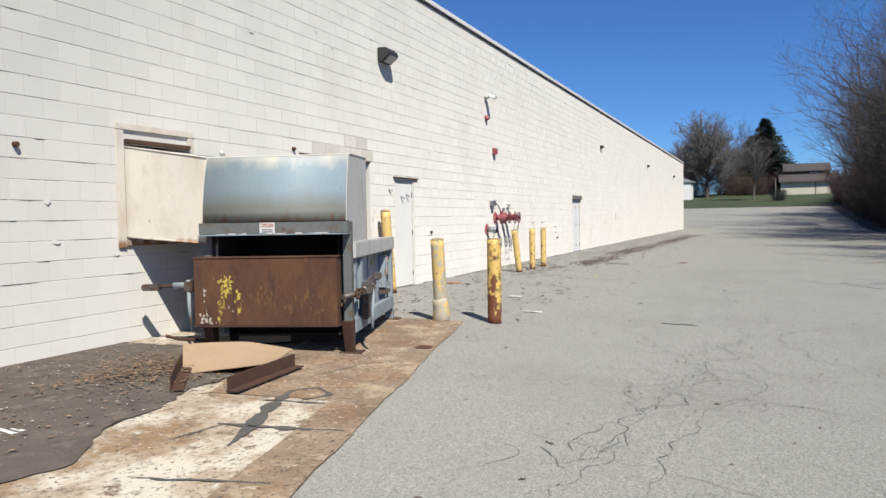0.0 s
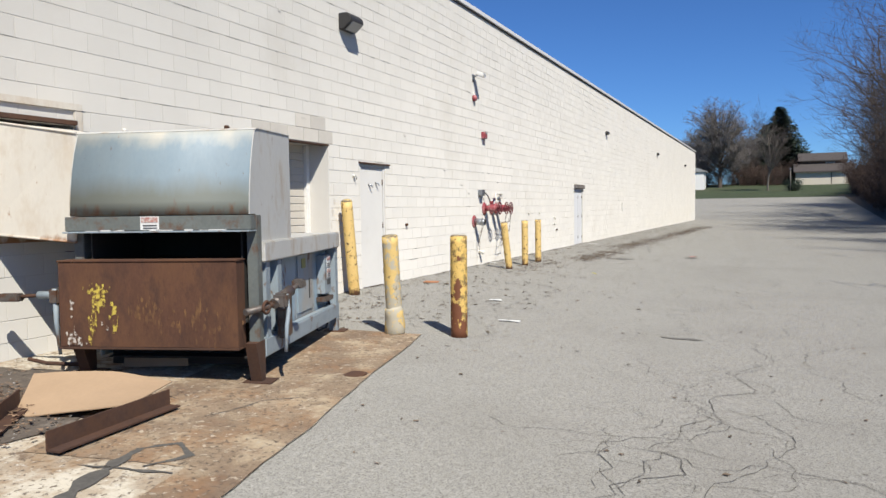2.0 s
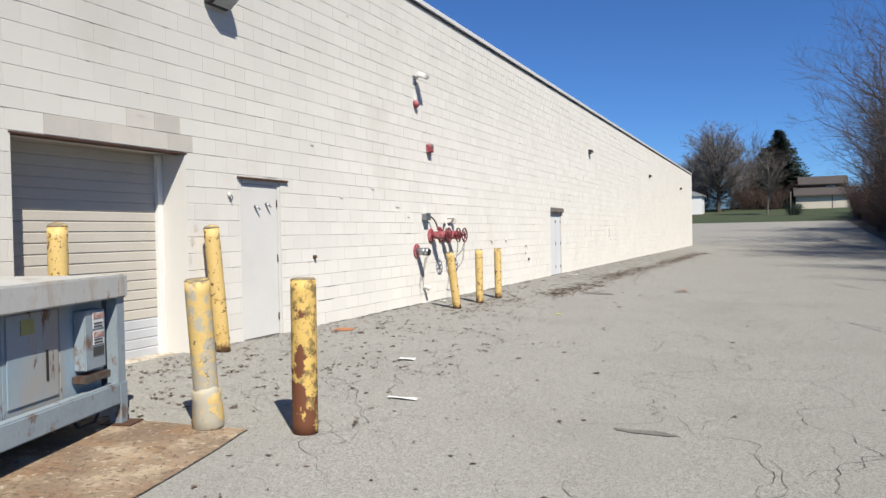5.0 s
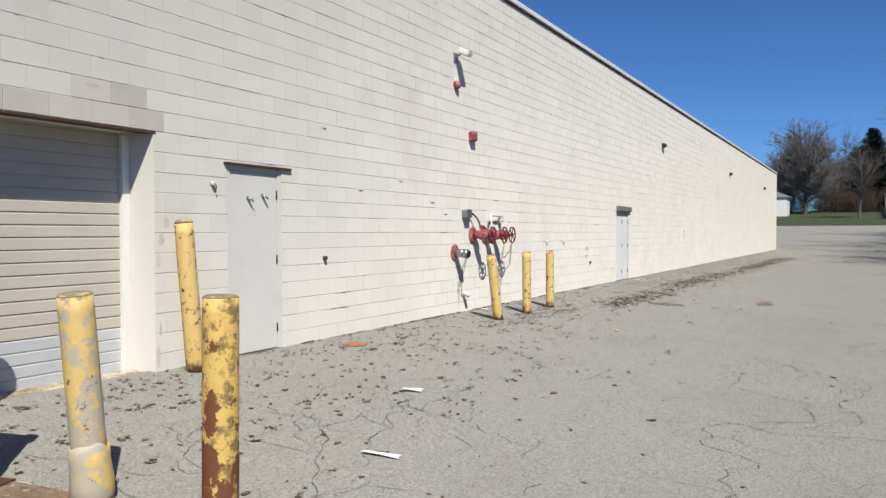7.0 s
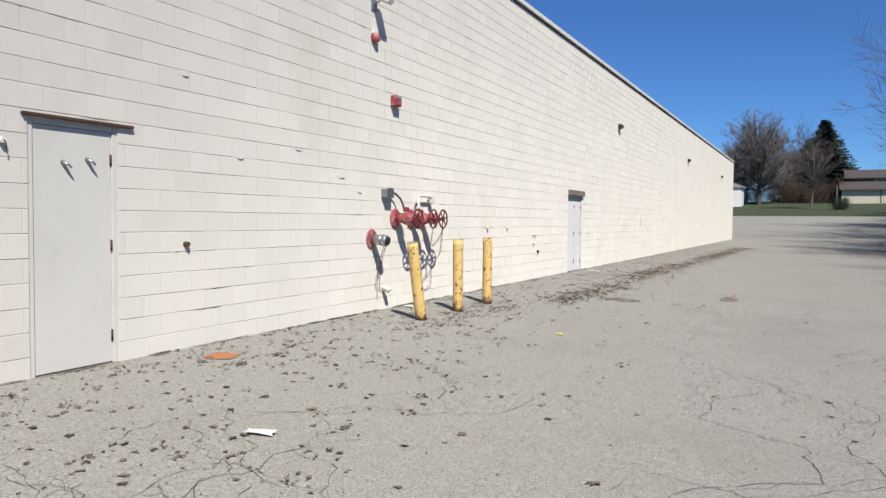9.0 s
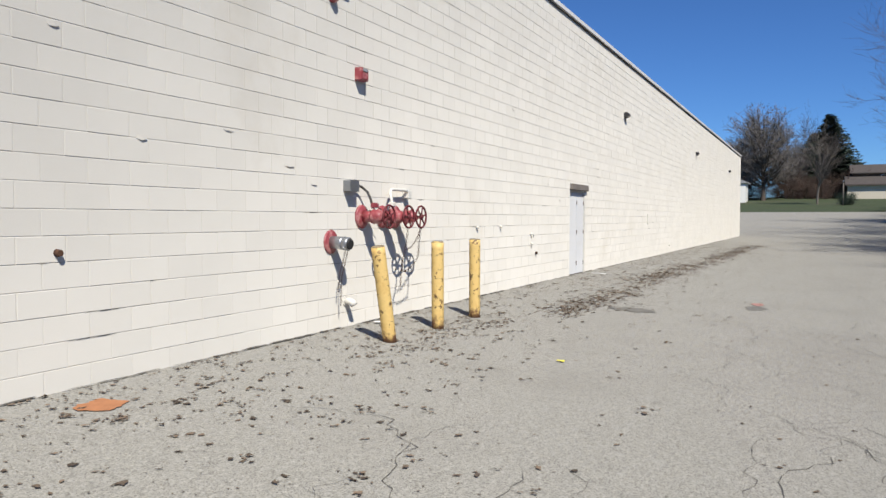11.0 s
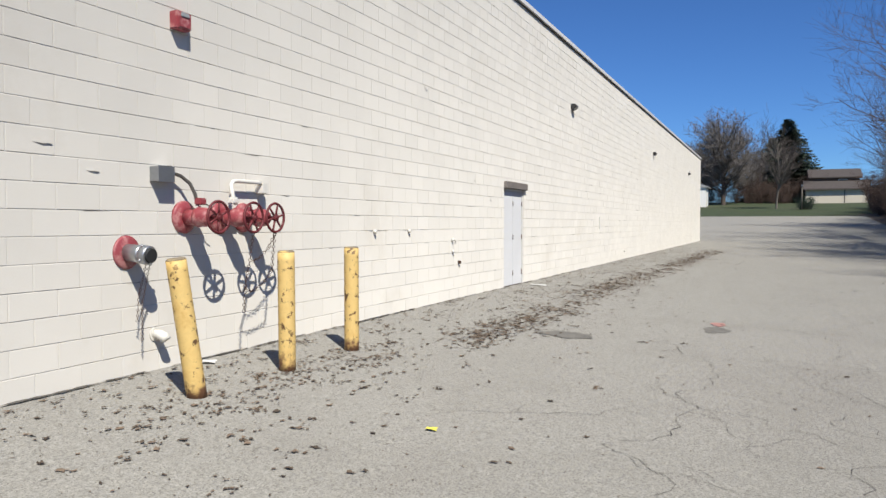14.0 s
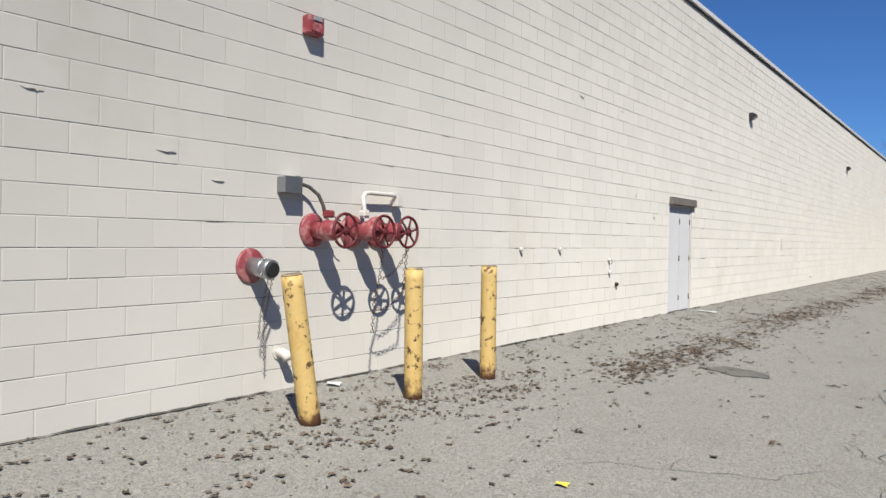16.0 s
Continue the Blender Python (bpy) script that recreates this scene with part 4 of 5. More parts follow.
patch_on_ground("paint_mark", -13.32, -0.56, 0.20, 0.20, "orange", "sprayed orange paint mark on the asphalt", "paint mark", seed=3)
patch_on_ground("paint_mark", -2.75, -4.25, 0.28, 0.12, "pink", "faded pink paint mark on the asphalt", "paint mark", seed=4)
patch_on_ground("oil_stain", -5.1, -2.62, 0.30, 0.42, "stain", "dark damp stain on the asphalt", "stain", seed=5)
patch_on_ground("oil_stain", -3.35, -4.25, 0.40, 0.20, "stain", "dark stain round a paint mark on asphalt", "stain", 0.005, seed=6)
patch_on_ground("oil_stain", -16.9, -5.5, 0.07, 0.34, "stain", "dark oily stain on the asphalt", "stain", seed=7)


def scrap(name, x, y, w, d, turn, mat, label, category):
    bm = bmesh.new()
    n = 5
    c, s = math.cos(turn), math.sin(turn)
    rows = []
    for i in range(n):
        row = []
        for j in range(3):
            lx, ly = (i / (n - 1) - 0.5) * w, (j / 2 - 0.5) * d * (1 - 0.12 * (i % 2))
            px, py = x + lx * c - ly * s, y + lx * s + ly * c
            row.append(bm.verts.new((px, py, ground_z(px, py) + 0.012 + 0.012 * abs(math.sin(i * 1.9 + j)))))
        rows.append(row)
    for i in range(n - 1):
        for j in range(2):
            bm.faces.new((rows[i][j], rows[i + 1][j], rows[i + 1][j + 1], rows[i][j + 1]))
    ob = single(name, bm, mat, label, category)
    md = ob.modifiers.new("thick", "SOLIDIFY")
    md.thickness = 0.003
    return ob


scrap("paper_scrap", -15.04, -2.47, 0.09, 0.20, 0.3, "paper", "crumpled white paper scrap on asphalt", "paper scrap")
scrap("paper_scrap", -16.80, -3.30, 0.05, 0.30, 0.15, "paper", "long strip of white paper on asphalt", "paper scrap")
scrap("paper_scrap", -8.89, -0.20, 0.09, 0.13, 0.5, "paper", "small white paper scrap near the wall foot", "paper scrap")
scrap("paper_scrap", -9.74, -2.86, 0.05, 0.08, 0.2, "yellow_scrap", "small bright yellow scrap on asphalt", "paper scrap")
scrap("paper_scrap", 0.9, -0.45, 0.10, 0.35, 0.1, "paper", "white paper scrap before the steel doors", "paper scrap")
scrap("paper_scrap", -24.6, -1.82, 0.12, 0.22, 0.1, "paper", "crumpled white paper on dark dirt", "paper scrap")

# fallen leaves: many small curled blades gathered along the wall and in clumps
verts, faces = [], []
rnd = random.Random(77)


def leaf(x, y, size, lift=0.0):
    a, curl = rnd.uniform(0, math.tau), rnd.uniform(0.02, 0.16)
    c, s = math.cos(a), math.sin(a)
    base = len(verts)
    z = ground_z(x, y) + 0.006 + lift
    asp = rnd.uniform(0.35, 0.75)
    for k in range(9):
        th = k * math.tau / 9
        q = rnd.uniform(0.8, 1.3) if k % 2 else rnd.uniform(0.4, 0.8)
        lx, ly = math.cos(th) * q, math.sin(th) * q * asp
        verts.append((x + (lx * c - ly * s) * size, y + (lx * s + ly * c) * size, z + size * rnd.uniform(0.0, 0.10 + curl * 1.6)))
    verts.append((x, y, z + size * rnd.uniform(0.0, 0.18)))
    faces.extend([(base + 9, base + k, base + (k + 1) % 9) for k in range(9)])


def clump(x, y, r, n, size=0.028):
    r, size = r * 1.8, size * 0.95
    for _ in range(n):
        lx = x + rnd.gauss(0, r)
        ly = min(y + rnd.gauss(0, r * 0.7), -0.03)
        leaf(lx, ly, size * rnd.uniform(0.5, 1.4), rnd.uniform(0, 0.006))


for _ in range(3400):                                   # loose leaves over the yard, thicker near the wall
    x = rnd.uniform(-20, 30)
    y = -0.05 - abs(rnd.gauss(0, 1.7))
    if y < -9 or (x < -18.6 and y > -2.9):
        continue
    leaf(x, y, rnd.choice((0.012, 0.02, 0.026, 0.034, 0.045)))
for _ in range(420):                                    # matted clumps of wet leaves
    x = rnd.uniform(-18, 22)
    y = -0.15 - abs(rnd.gauss(0, 1.45))
    clump(x, y, rnd.uniform(0.02, 0.05), rnd.randint(4, 9), 0.028)
for _ in range(430):                                    # the drift that runs beside the far part of the wall
    x = rnd.uniform(-6.5, 26)
    clump(x, -1.75 - 0.02 * max(x, 0) + rnd.gauss(0, 0.22), rnd.uniform(0.06, 0.17), rnd.randint(8, 18), 0.038)
for _ in range(75):                                    # round the feet of the bollards
    clump(rnd.uniform(-10.8, -7.2), rnd.uniform(-1.5, -0.75), rnd.uniform(0.03, 0.07), rnd.randint(4, 9), 0.026)
for _ in range(150):                                    # edge of the wall foot
    x = rnd.uniform(-15.8, 40)
    clump(x, -0.06 - abs(rnd.gauss(0, 0.04)), 0.03, 4, 0.022)
for _ in range(2600):                                   # crumbs and bits near the valves and the dock
    leaf(rnd.uniform(-18, -4), -0.05 - abs(rnd.gauss(0, 1.6)), rnd.uniform(0.004, 0.013))
for _ in range(900):                                    # sparse further out
    leaf(rnd.uniform(-27, 20), rnd.uniform(-12, -2.8), rnd.choice((0.012, 0.018, 0.03)))
me = bpy.data.meshes.new("fallen_leaves")
me.from_pydata(verts, [], faces)
me.materials.append(M["leaf"])
tagged(new("fallen_leaves", me), "brown dead leaves scattered along the wall foot", "leaves", "", "stuff")
verts, faces = [], []
for _ in range(900):                                    # dry leaves on the dirt beside the compactor
    x, y = rnd.gauss(-22.7, 0.45), rnd.gauss(-1.35, 0.28)
    if y < -0.03:
        leaf(x, y, rnd.uniform(0.014, 0.032), 0.03 + rnd.uniform(0, 0.03))
for _ in range(700):
    x, y = rnd.uniform(-26, -21.5), rnd.uniform(-2.3, -0.05)
    leaf(x, y, rnd.uniform(0.008, 0.03), 0.03)
me = bpy.data.meshes.new("dry_leaves")
me.from_pydata(verts, [], faces)
me.materials.append(M["dry_leaf"])
tagged(new("dry_leaves", me), "dry tan leaves on dark dirt by the wall", "leaves", "", "stuff")
verts, faces = [], []
for _ in range(260):
    x, y = rnd.uniform(-26.5, -21.5), rnd.uniform(-2.3, -0.05)
    leaf(x, y, rnd.uniform(0.006, 0.016), 0.034)
me = bpy.data.meshes.new("broken_glass")
me.from_pydata(verts, [], faces)
me.materials.append(M["paper"])
tagged(new("broken_glass", me), "bits of broken glass and paper on dirt", "debris", "", "stuff")

# ---- fire valves on the wall ----
def fire_valve(x, z, label):
    ob = thing("fire_valve", label, "fire valve", Matrix.Translation((x, 0, z)), "red fire test valves")
    bm = bmesh.new()
    tube(bm, [(0, -0.001, 0), (0, -0.018, 0), (0, -0.03, 0), (0, -0.05, 0)], [0.15, 0.15, 0.135, 0.085], 28)
    part("wall_flange", bm, "red", ob, "faded red wall flange")
    tubepart("pipe", [(0, -0.05, 0), (0, -0.20, 0)], 0.072, "red", ob, 24)
    bm = bmesh.new()
    tube(bm, [(0, -0.17, 0), (0, -0.19, 0), (0, -0.22, 0), (0, -0.27, 0), (0, -0.30, 0), (0, -0.33, 0)], [0.086, 0.094, 0.088, 0.088, 0.075, 0.05], 24)
    body = part("valve_body", bm, "red", ob)
    bm = bmesh.new()
    box(bm, -0.028, 0.028, -0.17, -0.10, 0.074, 0.082, 0.003)
    part("tag_plate", bm, "iron", body)
    tubepart("stem", [(0, -0.33, 0), (0, -0.44, 0)], 0.018, "dark_red", ob, 12)
    bm = bmesh.new()
    ring(bm, (0, -0.41, 0), (0, 1, 0), 0.142, 0.013, 36, 8)
    wheel = part("handwheel", bm, "dark_red", ob, "dark red spoked handwheel")
    tubepart("hub", [(0, -0.395, 0), (0, -0.43, 0)], 0.034, "dark_red", wheel, 16)
    for k in range(6):
        a = k * math.tau / 6 + x
        tubepart("spoke", [(math.cos(a) * 0.03, -0.41, math.sin(a) * 0.03), (math.cos(a) * 0.138, -0.41, math.sin(a) * 0.138)], [0.012, 0.010], "dark_red", wheel, 6)
    return ob


fire_valve(-8.99, 1.345, "red fire valve with handwheel on the block wall")
fire_valve(-8.49, 1.345, "red fire valve with handwheel and hanging chain")
fire_valve(-8.15, 1.345, "red fire valve with handwheel beside a white conduit")


def chain(name, pts, label, link=0.020, r=0.0032):
    """Oval links set alternately along a line."""
    bm = bmesh.new()
    pts = [Vector(p) for p in pts]
    n = 0
    for a, b in zip(pts, pts[1:]):
        d = b - a
        k = max(1, int(d.length / (link * 1.5)))
        for i in range(k):
            c = a + d * ((i + 0.5) / k)
            side = d.normalized().orthogonal().normalized()
            if n % 2:
                side = d.normalized().cross(side)
            ring(bm, c, side, link * 0.75, r, 8, 4)
            n += 1
    return single(name, bm, "rust_dark", label, "chain", "rusty security chains")


chain("security_chain", [(-8.49, -0.40, 1.20), (-8.485, -0.36, 0.95), (-8.49, -0.30, 0.70), (-8.49, -0.28, 0.42)], "rusty chain hanging from a red handwheel")
chain("security_chain", [(-8.15, -0.41, 1.20), (-8.22, -0.38, 1.05), (-8.35, -0.37, 0.95), (-8.48, -0.37, 0.92)], "rusty chain looped between two red handwheels")
chain("security_chain", [(-8.15, -0.40, 1.19), (-8.15, -0.36, 0.80), (-8.24, -0.31, 0.68), (-8.38, -0.29, 0.62), (-8.48, -0.29, 0.66)], "rusty chain looped below red handwheels")
chain("security_chain", [(-9.62, -0.22, 0.96), (-9.61, -0.12, 0.62), (-9.60, -0.10, 0.28)], "thin rusty chain under the hose connection", 0.014, 0.0026)
chain("security_chain", [(-9.64, -0.20, 0.96), (-9.65, -0.12, 0.66), (-9.65, -0.10, 0.46)], "thin rusty chain under the hose connection", 0.014, 0.0026)

# hose connection
fdc = thing("hose_connection", "galvanised fire hose connection on a round red plate", "hose connection", Matrix.Translation((-9.665, 0, 1.045)))
bm = bmesh.new()
tube(bm, [(0, -0.001, 0), (0, -0.012, 0), (0, -0.022, 0), (0, -0.03, 0)], [0.142, 0.142, 0.125, 0.06], 32)
part("wall_plate", bm, "red", fdc, "faded red round plate")
tubepart("body", [(0, -0.02, 0), (0.0, -0.12, -0.008), (0.0, -0.17, -0.012), (0.0, -0.19, -0.014)], [0.072, 0.074, 0.078, 0.07], "galv", fdc, 24)
sw = tubepart("swivel", [(0, -0.19, -0.014), (0, -0.2, -0.015), (0, -0.26, -0.022), (0, -0.27, -0.023)], [0.07, 0.08, 0.08, 0.072], "galv", fdc, 24)
for k in range(4):
    a = k * math.tau / 4 + 0.5
    tubepart("lug", [(math.cos(a) * 0.075, -0.23, -0.018 + math.sin(a) * 0.075), (math.cos(a) * 0.098, -0.23, -0.018 + math.sin(a) * 0.098)], 0.011, "galv", sw, 8)
tubepart("cap", [(0, -0.262, -0.022), (0, -0.29, -0.025)], [0.064, 0.058], "black", fdc, 20, "dark cap")

# tamper switch box and conduits
jb = thing("junction_box", "grey metal junction box with bent conduit on the wall", "junction box")
boxpart("box", (-9.395, -9.215, -0.11, -0.001, 1.655, 1.785), "galv", jb, 0.004)
boxpart("cover", (-9.400, -9.210, -0.114, -0.111, 1.650, 1.790), "galv", jb, 0.001)
tubepart("conduit", [(-9.215, -0.06, 1.73), (-9.17, -0.06, 1.735), (-9.10, -0.08, 1.715), (-9.03, -0.12, 1.65), (-9.0, -0.15, 1.56), (-8.99, -0.17, 1.45)], 0.016, "iron", jb, 10)
boxpart("fitting", (-9.235, -9.195, -0.08, -0.03, 1.75, 1.80), "iron", jb, 0.006)
ts = thing("tamper_switch", "small red tamper switch above a fire valve", "tamper switch")
boxpart("body", (-9.02, -8.93, -0.23, -0.15, 1.455, 1.52), "red", ts, 0.012)
tubepart("stem", [(-8.99, -0.19, 1.45), (-8.99, -0.19, 1.42)], 0.014, "red", ts, 10)
tubepart("cable", [(-8.94, -0.19, 1.48), (-8.90, -0.22, 1.45), (-8.86, -0.22, 1.43)], 0.006, "black", ts, 6)
wc = thing("white_conduit", "painted white conduit loop above the fire valves", "conduit")
tubepart("pipe", [(-8.45, -0.14, 1.50), (-8.45, -0.12, 1.60), (-8.44, -0.10, 1.66), (-8.40, -0.09, 1.70), (-8.34, -0.085, 1.71), (-8.0, -0.08, 1.71), (-7.94, -0.08, 1.695)], 0.021, "pipe_white", wc, 12)
boxpart("box", (-7.95, -7.865, -0.11, -0.001, 1.60, 1.715), "pipe_white", wc, 0.005)
boxpart("elbow", (-8.52, -8.41, -0.19, -0.10, 1.47, 1.545), "pipe_white", wc, 0.02)
wp = thing("drain_elbow", "old white pipe elbow low on the block wall", "pipe elbow")
tubepart("pipe", [(-9.36, 0.0, 0.315), (-9.36, -0.06, 0.315), (-9.355, -0.10, 0.30), (-9.35, -0.125, 0.265)], [0.04, 0.042, 0.044, 0.045], "pipe_white", wp, 14)
tubepart("collar", [(-9.36, -0.001, 0.315), (-9.36, -0.012, 0.315)], 0.06, "pipe_white", wp, 16)


# ---- small fittings left on the wall ----
def stub(x, z, label, mat="pipe_white", r=0.022, tail=False):
    ob = thing("wall_stub", label, "wall fitting", Matrix.Translation((x, 0, z)), "leftover wall fittings")
    tubepart("plug", [(0, -0.001, 0), (0, -0.045, 0)], [r * 1.2, r], mat, ob, 10)
    if tail:
        tubepart("wire", [(0, -0.045, 0), (0.01, -0.06, -0.03), (0.015, -0.05, -0.07)], 0.005, "black", ob, 6)
    return ob


for x, z, tail in ((-5.39, 1.175, False), (-4.34, 1.175, False), (-2.69, 1.01, True), (-2.67, 0.815, False), (-15.18, 1.93, True), (13.2, 0.28, False), (-20.05, 2.26, True)):
    stub(x, z, "small white plugged pipe stub in the block wall", "pipe_white", 0.024, tail)
for x, z in ((-13.25, 1.06), (-18.38, 2.45), (-23.05, 2.13), (-2.4, 0.62)):
    stub(x, z, "small dark rusty anchor hole in the block wall", "rust_dark", 0.026)


def paint_flap(x, z, w, h, sd):
    """A loose curl of paint standing off the blocks."""
    bm = bmesh.new()
    rnd = random.Random(sd)
    rows = []
    for i in range(5):
        t = i / 4
        half = h * (0.25 + 0.5 * math.sin(math.pi * min(t + 0.15, 1)))
        rows.append([bm.verts.new((x + w * t, -0.002 - 0.03 * math.sin(t * 2.4) * (0.4 if k else 1), z - 0.2 * h * t + half * k + rnd.uniform(-0.1, 0.1) * h)) for k in (-0.5, 0.5)])
    for a, b in zip(rows, rows[1:]):
        bm.faces.new((a[0], b[0], b[1], a[1]))
    ob = single("paint_flap", bm, "block", "curled flap of peeling cream paint", "peeling paint", "peeling paint flaps")
    md = ob.modifiers.new("thick", "SOLIDIFY")
    md.thickness = 0.002


rnd = random.Random(31)
paint_flap(-10.52, 1.905, 0.16, 0.05, 1)
paint_flap(-11.45, 2.19, 0.14, 0.03, 2)
paint_flap(-10.05, 1.72, 0.12, 0.035, 3)
paint_flap(-22.75, 1.60, 0.07, 0.09, 4)
paint_flap(-22.68, 1.18, 0.10, 0.06, 5)
paint_flap(-21.9, 1.02, 0.08, 0.05, 6)
paint_flap(-19.4, 4.02, 0.10, 0.05, 7)
for k in range(16):
    fx, fz = rnd.uniform(-26, 12), rnd.uniform(1.2, 5.2)
    if not any(h[0] - 0.3 < fx < h[1] + 0.2 and fz < h[3] + 0.2 for h in HOLES):
        paint_flap(fx, fz, rnd.uniform(0.05, 0.12), rnd.uniform(0.02, 0.06), 20 + k)


# ---- wall lamps and devices ----
def wall_pack(x, z, s, label):
    ob = thing("wall_lamp", label, "wall lamp", Matrix.Translation((x, 0, z)), "wall pack lamps")
    bm = bmesh.new()
    prism(bm, [(-0.001, 0.13 * s), (-0.17 * s, 0.13 * s), (-0.24 * s, 0.06 * s), (-0.25 * s, -0.01 * s), (-0.10 * s, -0.13 * s), (-0.001, -0.13 * s)], "x", -0.2 * s, 0.2 * s)
    bmesh.ops.bevel(bm, geom=bm.edges[:], offset=0.012 * s, segments=2, affect="EDGES")
    part("housing", bm, "bronze", ob, "dark bronze housing")
    bm = bmesh.new()
    prism(bm, [(-0.252 * s, -0.02 * s), (-0.108 * s, -0.135 * s), (-0.112 * s, -0.139 * s), (-0.256 * s, -0.024 * s)], "x", -0.16 * s, 0.16 * s)
    part("lens", bm, "lens", ob, "grey unlit lens")
    return ob


wall_pack(-15.36, 4.42, 1.0, "dark bronze wall lamp high on the block wall")
wall_pack(5.45, 4.38, 0.6, "dark wall lamp above the double steel doors")
wall_pack(20.2, 4.38, 0.6, "dark wall lamp far along the block wall")
wall_pack(35.0, 4.38, 0.6, "dark wall lamp near the building's end")

fl = thing("flood_light", "white flood light on an arm, tilted down the wall", "flood light", Matrix.Translation((-9.62, 0, 4.45)))
boxpart("back_plate", (-0.07, 0.07, -0.02, -0.001, -0.13, 0.03), "galv", fl, 0.004)
tubepart("arm", [(0, -0.02, -0.03), (0.02, -0.08, 0.0), (0.03, -0.12, 0.04)], 0.016, "galv", fl, 10)
bm = bmesh.new()
box(bm, -0.09, 0.10, -0.30, -0.08, 0.0, 0.10, 0.02)
bmesh.ops.rotate(bm, verts=bm.verts[:], cent=(0, -0.12, 0.04), matrix=Matrix.Rotation(radians(24), 3, "X"))
hd = part("head", bm, "white", fl, "white lamp head")
al = thing("alarm_bell", "small faded red bell below the flood light", "alarm bell", Matrix.Translation((-9.62, 0, 3.93)))
tubepart("dome", [(0, -0.001, 0), (0, -0.05, 0), (0, -0.085, 0), (0, -0.095, 0)], [0.075, 0.075, 0.05, 0.015], "red", al, 20)
boxpart("base", (-0.05, 0.05, -0.03, -0.001, 0.06, 0.12), "white", al, 0.006)
hs = thing("horn_strobe", "square red fire alarm horn on the block wall", "alarm horn", Matrix.Translation((-9.05, 0, 3.11)))
boxpart("body", (-0.09, 0.09, -0.10, -0.001, -0.08, 0.08), "red", hs, 0.01)
boxpart("grille", (-0.07, 0.07, -0.106, -0.101, -0.06, 0.02), "red", hs, 0.002)
boxpart("strobe_lens", (-0.05, 0.05, -0.115, -0.101, 0.03, 0.07), "lens", hs, 0.004)
ss = thing("wall_bracket", "thin dark conduit bracket near the wall's far end", "bracket", Matrix.Translation((9.0, 0, 1.3)))
boxpart("strap", (-0.03, 0.03, -0.02, -0.001, -0.18, 0.18), "pipe_white", ss, 0.004)

# rubbed bare patches of the dock's corner
for k, (x, z, rx, rz) in enumerate(((-15.86, 1.34, 0.045, 0.09), (-15.90, 1.12, 0.03, 0.10), (-15.91, 0.16, 0.03, 0.16), (-15.80, 1.50, 0.05, 0.07), (-15.88, 0.42, 0.02, 0.10), (-16.62, 2.75, 0.10, 0.03))):
    bm = bmesh.new()
    c = bm.verts.new((x, -0.004, z))
    rim = [bm.verts.new((x + math.cos(a) * rx * f, -0.0035, z + math.sin(a) * rz * f)) for i in range(18) for a, f in ((i * math.tau / 18, 0.7 + 0.5 * noise.noise((i * 0.9, k * 5, 1.0))),)]
    for i in range(18):
        bm.faces.new((c, rim[i], rim[(i + 1) % 18]))
    structure("bare_patch", bm, "block_grey", "bare grey patch rubbed through cream paint")

# dark rotten edge and debris along the wall foot
bm = bmesh.new()
rnd = random.Random(9)
x = -15.7
while x < 43:
    ln = rnd.uniform(0.25, 1.2)
    ribbon(bm, [(x, -0.03), (x + ln, -0.03)], rnd.uniform(0.015, 0.05), 0.009, 0.006, rnd.randrange(999))
    x += ln + rnd.uniform(-0.05, 0.35)
structure("wall_foot_grime", bm, "crack", "dark grime where wall meets asphalt")

# open bed joints where the paint has split
bm = bmesh.new()
rnd = random.Random(63)
for _ in range(430):
    x, ln = rnd.uniform(-27, 16), rnd.uniform(0.05, 0.55)
    z = Z_BASE + rnd.randint(2, 27) * COURSE
    if x > -14 and rnd.random() < 0.65:
        continue
    if any(h[0] - 0.5 < x < h[1] + 0.1 and h[2] < z < h[3] + 0.05 for h in HOLES):
        continue
    n = max(3, int(ln / 0.04))
    prev = None
    for k in range(n + 1):
        w = 0.0035 * rnd.uniform(0.3, 1.4) * math.sin(math.pi * (k + 0.4) / (n + 0.8))
        px, pz = x + ln * k / n, z + rnd.uniform(-0.0015, 0.0015)
        pair = [bm.verts.new((px, -0.003, pz + w)), bm.verts.new((px, -0.003, pz - w))]
        if prev:
            bm.faces.new((prev[0], pair[0], pair[1], prev[1]))
        prev = pair
structure("open_joints", bm, "crack", "split dark bed joints in the painted blocks")

